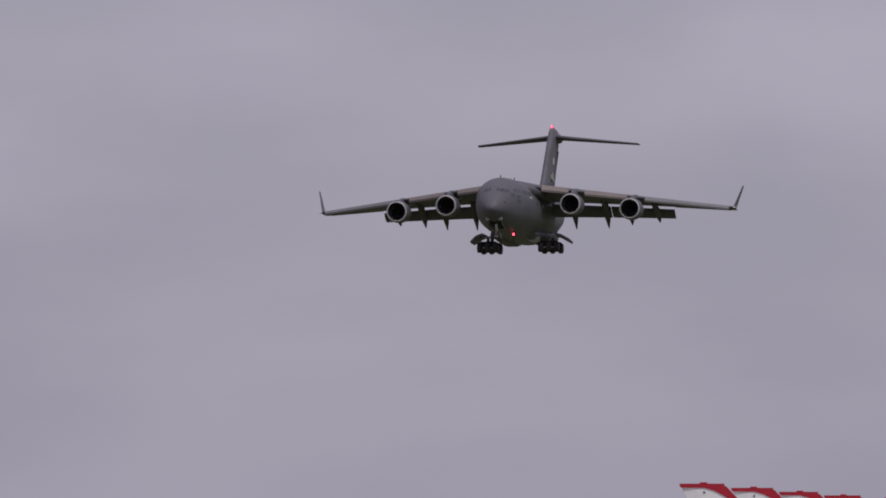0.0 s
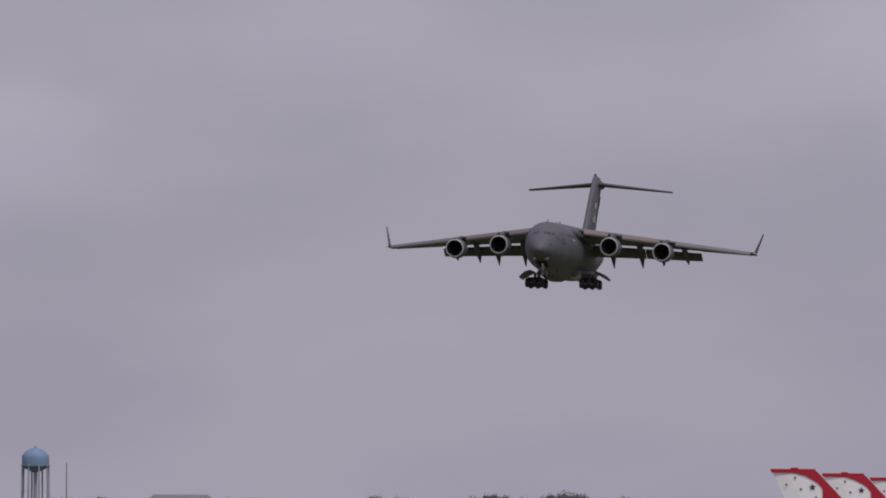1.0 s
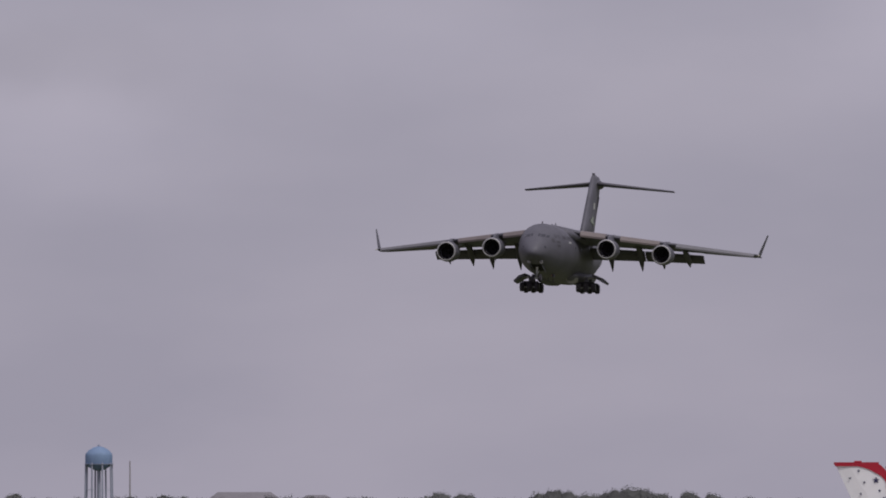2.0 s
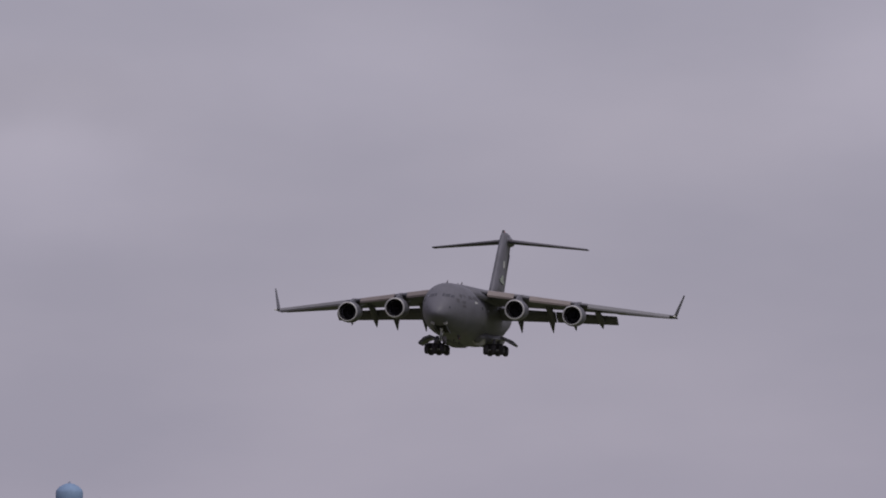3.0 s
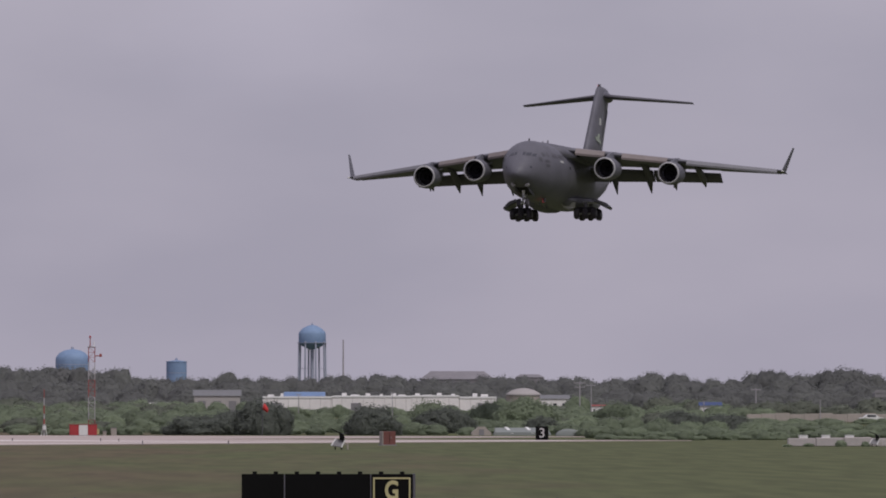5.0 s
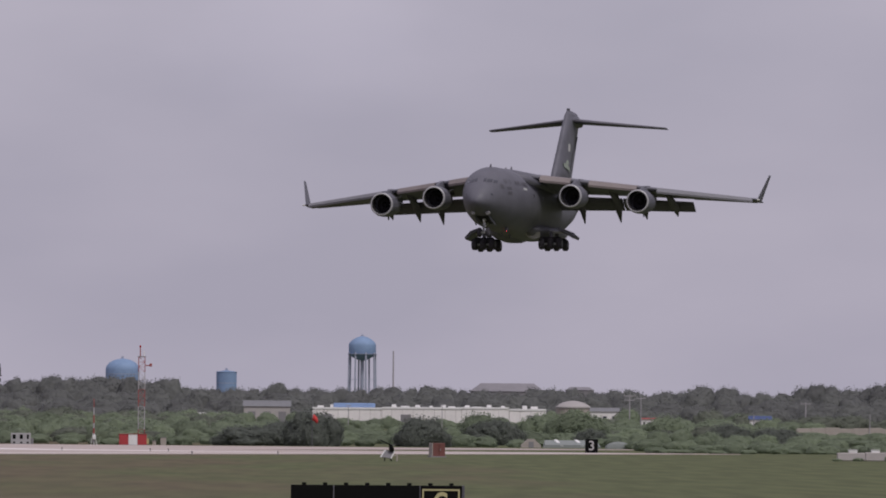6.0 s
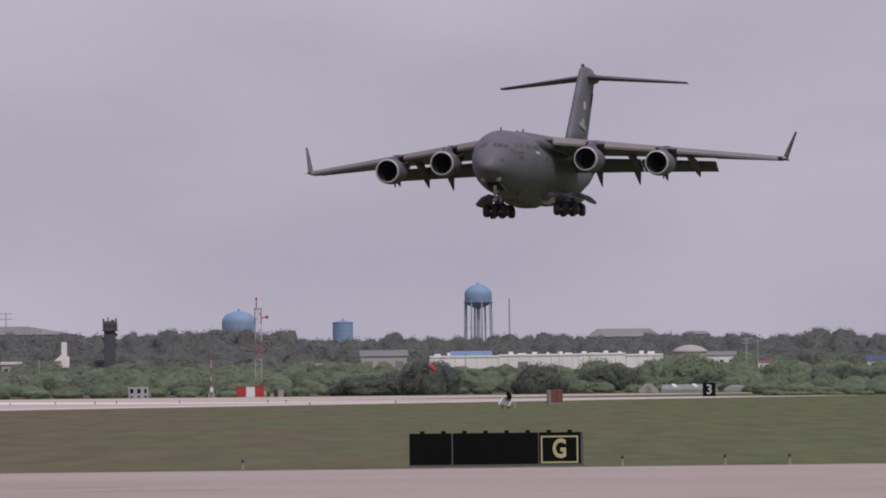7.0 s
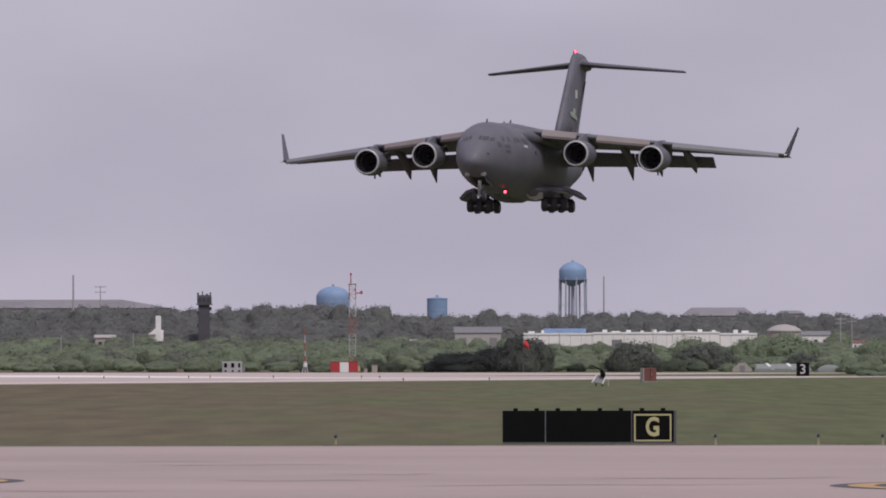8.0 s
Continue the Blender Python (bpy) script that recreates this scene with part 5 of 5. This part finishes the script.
def windsock():
    w = thing("windsock", at(7.1, 1085), "red windsock on a thin pole", "windsock")
    part("mast", rod((0, 0, 0), (0, 0, 2.95), 0.035, 0.03, 8), GREY_DARK, w)
    bm = loft([[p + Vector((0, 0, 0)) for p in [Vector((x + r * 0.35 * math.cos(a), r * math.sin(a), z + r * 0.9 * math.cos(a))) for a in [i * math.pi / 5 for i in range(10)]]]
               for x, z, r in ((0.05, 2.85, 0.29), (0.2, 2.74, 0.29), (0.36, 2.58, 0.27), (0.48, 2.42, 0.21), (0.54, 2.3, 0.12))])
    part("sock", bm, ORANGE, w, "drooping red cloth", smooth=True)
    part("hoop", lathe([(-0.02, 0.29), (-0.02, 0.32), (0.03, 0.32), (0.03, 0.29)], (0.05, 0, 2.85), "x", 16, cap=False), METAL, w)


def distance_sign():
    s = thing("distance_sign", at(31.85, 935), "black runway distance sign with a white 3", "sign")
    part("face", box(0, 0, 0.60, 1.06, 0.24, 1.16, 0.03), SIGN_BLACK, s)
    lettering("numeral", "3", 1.12, SIGN_WHITE, s, pose(0, -0.135, 0.60, 90, 0, 0), "white numeral", 0.008, bold=0.012)
    for x in (-0.35, 0.35):
        part("leg", rod((x, 0, 0), (x, 0, 0.06), 0.05, 0.05, 8), METAL, s)


def taxiway_sign():
    d = 322
    s = thing("taxiway_sign", at(12.95, d), "long black taxiway sign with a yellow G", "sign")
    w, h, z0 = 4.95, 0.90, 0.05
    for x0, x1 in ((-2.475, -1.27), (-1.235, 1.19), (1.225, 2.40)):
        part("panel", box((x0 + x1) / 2, 0, z0 + h / 2, x1 - x0, 0.22, h, 0.012), SIGN_BLACK, s, "black sign panel")
    for x in (-1.2525, 1.2075):
        part("divider", box(x, 0.0, z0 + h / 2, 0.03, 0.18, h - 0.02), GREY if x < 0 else GREY_DARK, s)
    part("end_cap", box(2.44, 0, z0 + h / 2, 0.07, 0.26, h + 0.02, 0.012), GREY_DARK, s)
    # yellow border round the legend
    x0, x1, zb, zt, t = 1.27, 2.335, z0 + 0.02, z0 + 0.80, 0.045
    for cx, cz, sx, sz in (((x0 + x1) / 2, zb + t / 2, x1 - x0, t), ((x0 + x1) / 2, zt - t / 2, x1 - x0, t), (x0 + t / 2, (zb + zt) / 2, t, zt - zb - 2 * t), (x1 - t / 2, (zb + zt) / 2, t, zt - zb - 2 * t)):
        part("border_bar", box(cx, -0.116, cz, sx, 0.012, sz), SIGN_YELLOW, s, "yellow border")
    lettering("legend", "G", 0.74, SIGN_YELLOW, s, pose(1.80, -0.116, z0 + 0.41, 90, 0, 0), "yellow letter", 0.006, (lambda co: Vector((co.x * 0.76, co.y, co.z))), 0.022)
    for i in range(8):
        x = -2.1 + i * 0.6
        lamp = part("top_lug", box(x, 0, z0 + h + 0.035, 0.13, 0.12, 0.07, 0.015), SIGN_BLACK, s, "small black lug")
    part("base_rail", box(0, 0.02, 0.025, w, 0.3, 0.05), GREY_DARK, s)


def edge_light(bearing, d, blue, group, label, scale=1.0):
    e = thing("edge_light", at(bearing, d), label, "edge light", group)
    part("post", rod((0, 0, 0), (0, 0, 0.22 * scale), 0.045 * scale, 0.04 * scale, 10), POST_YELLOW if blue else WALL_GREY, e)
    part("collar", lathe([(0.19 * scale, 0.045 * scale), (0.21 * scale, 0.055 * scale), (0.24 * scale, 0.055 * scale)], axis="z", n=10), METAL, e)
    part("lens", lathe([(0.24 * scale, 0.05 * scale), (0.30 * scale, 0.055 * scale), (0.35 * scale, 0.03 * scale)], axis="z", n=10), BLUE_LENS if blue else SIGN_BLACK, e, "dark lens")
    return e


low_tents()
lattice_mast()
equipment_shelter()
striped_post()
vent_block()
brown_cabinet()
field_instrument(13.8, 740, 1.08, "white tilted field instrument with a black boom")
field_instrument(61.3, 800, 0.85, "white field instrument with a black head in grass")
windsock()
distance_sign()
taxiway_sign()
for b in (-9.5, 24.1, 33.2, 38.9, -41.0):
    edge_light(b, 318.5, True, "taxiway edge lights", "blue taxiway edge light on a yellow post", 0.86)
for b, d in ((-26.0, 905), (-22.5, 900), (-20.6, 905), (-15.0, 900), (-7.2, 895), (-5.6, 890), (-3.5, 830), (4.1, 840), (-34.0, 890), (-30, 895)):
    edge_light(b, d, False, "runway edge lights", "small dark runway edge light", 0.8)

# seams and dark streaks in the taxiway, the yellow lead-in curves
random.seed(11)
for i, (x, y, w, turn) in enumerate(((-4.5, 263, 7.0, -1.5), (-6.5, 270, 5.0, -0.5), (2.5, 225, 9.0, 12), (-8, 217, 6.0, 4), (6, 236, 7.0, 16), (-1.0, 244, 3.0, 20),
                                     (-3, 233, 4, -14))):
    pts = []
    for k in range(13):
        f = k / 12 - 0.5
        pts.append((f * w, math.sin(f * 9 + i) * 0.6 + random.uniform(-0.12, 0.12)))
    bm = bmesh.new()
    top = [bm.verts.new((px, py + 0.35 * (1 - abs(k - 6) / 6.2), 0)) for k, (px, py) in enumerate(pts)]
    low = [bm.verts.new((px, py - 0.35 * (1 - abs(k - 6) / 6.2), 0)) for k, (px, py) in enumerate(pts)]
    for k in range(12):
        bm.faces.new((low[k], low[k + 1], top[k + 1], top[k]))
    ob = new("tar_seam", finish("tar_seam", bm, TAR))
    ob.matrix_basis = pose(x, y, 0.0545, 0, 0, turn)
    tagged(ob, "dark tar seam in the taxiway concrete", "seam", kind="structure")


def curve_line(cx, cy, radius, a0, a1, name_label):
    for half, z, mat, nm in ((0.62, 0.0545, BLACK_LINE, "line_border"), (0.27, 0.059, YELLOW_LINE, "yellow_line")):
        bm = bmesh.new()
        ring = [radians(a0 + (a1 - a0) * i / 40) for i in range(41)]
        a = [bm.verts.new((cx + (radius - half) * math.cos(t), cy + (radius - half) * math.sin(t) , z)) for t in ring]
        b = [bm.verts.new((cx + (radius + half) * math.cos(t), cy + (radius + half) * math.sin(t), z)) for t in ring]
        for i in range(40):
            bm.faces.new((a[i], a[i + 1], b[i + 1], b[i]))
        bmesh.ops.recalc_face_normals(bm, faces=bm.faces)
        tagged(new(nm, finish(nm, bm, mat)), name_label, "line marking", kind="structure")


curve_line(22.75, 223, 14.5, 120, 240, "worn yellow taxi line with a dark border")
curve_line(-23.75, 233, 14.5, -60, 60, "worn yellow taxi line with a dark border")


# grass fringe along the taxiway and rough tufts on the field
def grass(name, boxes, label):
    verts, faces = [], []
    for x0, x1, y0, y1, n, tall in boxes:
        px, py = rng.uniform(x0, x1, n), rng.uniform(y0, y1, n)
        a, h = rng.random(n) * 6.283, tall * (0.4 + 0.9 * rng.random(n))
        w = 0.05 + 0.05 * rng.random(n)
        lean = rng.normal(0, 0.35, (n, 2)) * h[:, None]
        base = len(verts)
        for i in range(n):
            c, s = math.cos(a[i]) * w[i], math.sin(a[i]) * w[i]
            verts += [(px[i] - c, py[i] - s, 0), (px[i] + c, py[i] + s, 0), (px[i] + lean[i, 0], py[i] + lean[i, 1], h[i])]
        faces += [(base + 3 * i, base + 3 * i + 1, base + 3 * i + 2) for i in range(n)]
    me = bpy.data.meshes.new(name)
    me.from_pydata(verts, [], faces)
    me.materials.append(BLADE)
    return tagged(new(name, me), label, "grass", kind="stuff")


grass("grass", [(x, x + w, 312.2, 314.0, int(520 * w), h) for x, w, h in [(-16 + 0.9 * i, 1.0, 0.035 + 0.02 * random.random() ** 2) for i in range(40)]], "rough grass along the taxiway edge")


# ---- display jets on the apron: only their painted fins rise into view ----
def star(bm, x, z, r, y):
    vs = [bm.verts.new((x + rr * math.sin(k * math.pi / 5), y, z + rr * math.cos(k * math.pi / 5))) for k in range(10) for rr in ((r if k % 2 == 0 else r * 0.42),)]
    bm.faces.new(vs)


def display_jet(m, label):
    j = thing("display_jet", m, label, "jet aircraft", "row of display jets")
    tip = 4.66
    # the fin, thin and swept, with rounded leading edge
    secs = []
    for z in (0.0, -0.7, -1.4, -2.15):
        te, le, t = -0.46 * z, 1.2 - 0.94 * z, 0.05 - 0.012 * z
        secs.append([(te, 0.008, tip + z), (te, -0.008, tip + z), (te + 0.3 * (le - te), -t, tip + z), (le - 0.25, -t, tip + z), (le - 0.04, -t * 0.5, tip + z), (le, 0, tip + z),
                     (le - 0.04, t * 0.5, tip + z), (le - 0.25, t, tip + z), (te + 0.3 * (le - te), t, tip + z)])
    fin = part("fin", loft(secs), FIN_WHITE, j, "white fin")
    scallop = ((0.0, -0.075), (0.35, -0.075), (0.65, -0.08), (0.93, -0.16), (1.16, -0.28), (1.33, -0.38), (1.44, -0.49), (1.50, -0.60), (1.52, -0.70), (1.50, -0.79), (1.43, -0.86),
               (1.54, -0.83), (1.66, -0.85), (1.82, -0.90), (1.94, -0.98), (2.04, -1.10), (2.08, -1.22), (2.03, -1.36), (2.2, -1.36), (2.42, -1.44), (2.58, -1.62), (2.62, -1.85), (2.6, -2.1))
    for s in (-1, 1):
        y = s * 0.083
        bm = bmesh.new()
        low = [bm.verts.new((x, y - s * 0.0, tip + z)) for x, z in scallop]
        high = []
        for k, (x, z) in enumerate(scallop):
            f = k / (len(scallop) - 1)
            high.append(bm.verts.new((1.235 * f / 0.35, y, tip + 0.012) if f < 0.35 else (1.235 + 0.94 * 2.1 * (f - 0.35) / 0.65, y, tip - 2.1 * (f - 0.35) / 0.65)))
        for k in range(len(scallop) - 1):
            bm.faces.new((low[k], low[k + 1], high[k + 1], high[k]))
        part("red_band", bm, FIN_RED, fin, "red scalloped band")
        for x, z, r in ((0.65, -0.21, 0.05), (0.41, -0.41, 0.05), (0.81, -0.53, 0.05), (1.14, -0.47, 0.105), (1.24, -0.76, 0.05), (0.71, -0.85, 0.05), (0.98, -1.22, 0.105), (1.78, -1.06, 0.055), (1.05, -1.6, 0.05)):
            bm = bmesh.new()
            star(bm, x, tip + z, r, s * 0.085)
            part("star", bm, FIN_BLUE, fin, "dark blue star")
        bm = bmesh.new()
        a = [bm.verts.new((1.44 + 0.21 * math.cos(k * 0.3142), s * 0.085, tip - 1.22 + 0.21 * math.sin(k * 0.3142))) for k in range(20)]
        b = [bm.verts.new((1.44 + 0.197 * math.cos(k * 0.3142), s * 0.085, tip - 1.22 + 0.197 * math.sin(k * 0.3142))) for k in range(20)]
        for k in range(20):
            bm.faces.new((a[k], a[(k + 1) % 20], b[(k + 1) % 20], b[k]))
        part("badge_ring", bm, FIN_BLUE, fin, "dark ring badge")
        for bx, bz, bw, bh in ((0, -0.10, 0.24, 0.10), (-0.07, 0.0, 0.07, 0.10), (0.07, 0.0, 0.07, 0.10), (0, 0.06, 0.06, 0.09)):
            part("badge_bar", box(1.44 + bx, s * 0.086, tip - 1.22 + bz, bw, 0.004, bh), FIN_BLUE, fin)
        part("badge_bar", box(1.44, s * 0.0865, tip - 1.22 - 0.03, 0.05, 0.004, 0.05), FIN_RED, fin, "small red mark")
        for k in range(5):
            a = (k - 2) * 0.32
            part("badge_bar", box(1.44 + 0.27 * math.sin(a), s * 0.086, tip - 1.22 + 0.27 * math.cos(a), 0.06, 0.004, 0.045, turn=Matrix.Rotation(a, 4, "Y")), FIN_BLUE, fin)
    cap = loft([[(-0.03, -0.05, tip + z), (1.2, -0.06, tip + z), (1.23, 0, tip + z), (1.2, 0.06, tip + z), (-0.03, 0.05, tip + z)] for z in (-0.03, 0.035)])
    part("fin_cap", cap, FIN_RED, fin, "red fin cap")
    part("cap_lamp", box(0.64, 0, tip + 0.05, 0.22, 0.06, 0.05, 0.02), FIN_RED, fin)
    # the fin is a little broader than drawn above, about its tip, to fit the camera's view
    for ob in [fin] + list(fin.children):
        for v in ob.data.vertices:
            v.co.x, v.co.z = v.co.x * 1.06, tip + (v.co.z - tip) * 1.06
    # body, wing and wheels, so that the fin stands on something
    rings = [circle(16, r, (x, 0, z), "x", q) for x, r, z, q in ((-1.2, 0.50, 2.0, 1), (0.0, 0.60, 2.0, 1), (3.0, 0.75, 1.95, 1.0), (6.0, 0.80, 1.9, 1.0), (9.0, 0.65, 1.95, 1.0), (11.5, 0.35, 1.9, 1.0), (13.3, 0.03, 1.85, 1.0))]
    part("body", loft(rings), FIN_WHITE, j, smooth=True)
    part("canopy", loft([circle(12, r, (x, 0, 2.45), "x", 1.0) for x, r in ((6.6, 0.1), (7.6, 0.45), (8.8, 0.42), (9.8, 0.05))]), GLASS_DARK, j, smooth=True)
    for s in (-1, 1):
        part("wing", plate([(6.4, s * 0.6, 1.95), (2.9, s * 4.8, 1.95), (1.8, s * 4.8, 1.95), (1.8, s * 0.6, 1.95)], (0, 0, 1), 0.12), FIN_WHITE, j)
        part("tailplane", plate([(0.9, s * 0.5, 1.95), (-0.7, s * 2.7, 1.75), (-1.4, s * 2.7, 1.75), (-1.3, s * 0.5, 1.95)], (0, 0, 1), 0.08), FIN_WHITE, j)
        part("gear_leg", rod((3.6, s * 0.5, 1.4), (3.6, s * 1.15, 0.35), 0.08, 0.07, 8), STRUT, j)
        wheel("wheel", s * 1.15, 0, 0, 0.35, 0.22, j).matrix_basis = pose(3.6, 0, 0.35, 0, 0, 90)
    part("gear_leg", rod((8.0, 0, 1.3), (8.0, 0, 0.25), 0.07, 0.06, 8), STRUT, j)
    wheel("wheel", 0, 0, 0, 0.25, 0.18, j).matrix_basis = pose(8.0, 0, 0.25, 0, 0, 90)
    return j


sheet("apron", [(23.6, 325), (140, 325), (140, 520), (38, 520)], 0.05, 0.4, CONCRETE, "pinkish weathered concrete apron under the jets", "apron")
jet = display_jet(pose(25.56, 333, 0.05), "white jet with a red scalloped, starred fin")
for b, d in ((81.35, 357), (85.6, 383), (89.6, 410), (93.6, 437)):
    copy_thing(jet, pose(b * d / 1000, d, 0.05))


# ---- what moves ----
# Distances fit the aircraft's size in the camera's view, receding until 1.0 s
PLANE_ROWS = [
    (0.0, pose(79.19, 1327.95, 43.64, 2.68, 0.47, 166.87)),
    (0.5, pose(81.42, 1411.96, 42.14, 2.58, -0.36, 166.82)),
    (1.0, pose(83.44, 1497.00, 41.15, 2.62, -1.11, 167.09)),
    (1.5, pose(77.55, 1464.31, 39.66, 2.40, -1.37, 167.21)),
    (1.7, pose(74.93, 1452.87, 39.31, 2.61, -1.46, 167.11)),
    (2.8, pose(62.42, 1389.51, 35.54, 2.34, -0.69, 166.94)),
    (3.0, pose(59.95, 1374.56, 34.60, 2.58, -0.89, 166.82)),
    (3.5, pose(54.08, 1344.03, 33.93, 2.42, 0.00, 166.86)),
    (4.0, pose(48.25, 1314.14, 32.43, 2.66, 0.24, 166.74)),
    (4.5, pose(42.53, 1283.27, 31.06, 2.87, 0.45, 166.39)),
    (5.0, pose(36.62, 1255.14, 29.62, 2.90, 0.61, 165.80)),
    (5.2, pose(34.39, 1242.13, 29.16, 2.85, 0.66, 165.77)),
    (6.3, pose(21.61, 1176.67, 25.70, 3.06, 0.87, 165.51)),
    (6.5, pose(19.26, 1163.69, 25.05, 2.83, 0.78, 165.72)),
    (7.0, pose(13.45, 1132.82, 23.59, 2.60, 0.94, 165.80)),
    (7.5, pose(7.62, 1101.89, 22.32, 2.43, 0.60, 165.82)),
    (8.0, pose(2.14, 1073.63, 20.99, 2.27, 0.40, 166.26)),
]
FLASH = 1.31   # seconds for a turn of the red lamps


def motions():
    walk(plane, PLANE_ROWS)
    for lamp in (tail_beacon, belly_beacon):
        rows = []
        for i in range(33):
            t = i * 0.25
            rows.append((min(t, 8.0), pose(0, 0, 0, 0, 0, 14 + 360 * (t - 0.07) / FLASH)))
        walk(lamp, rows)


motions()
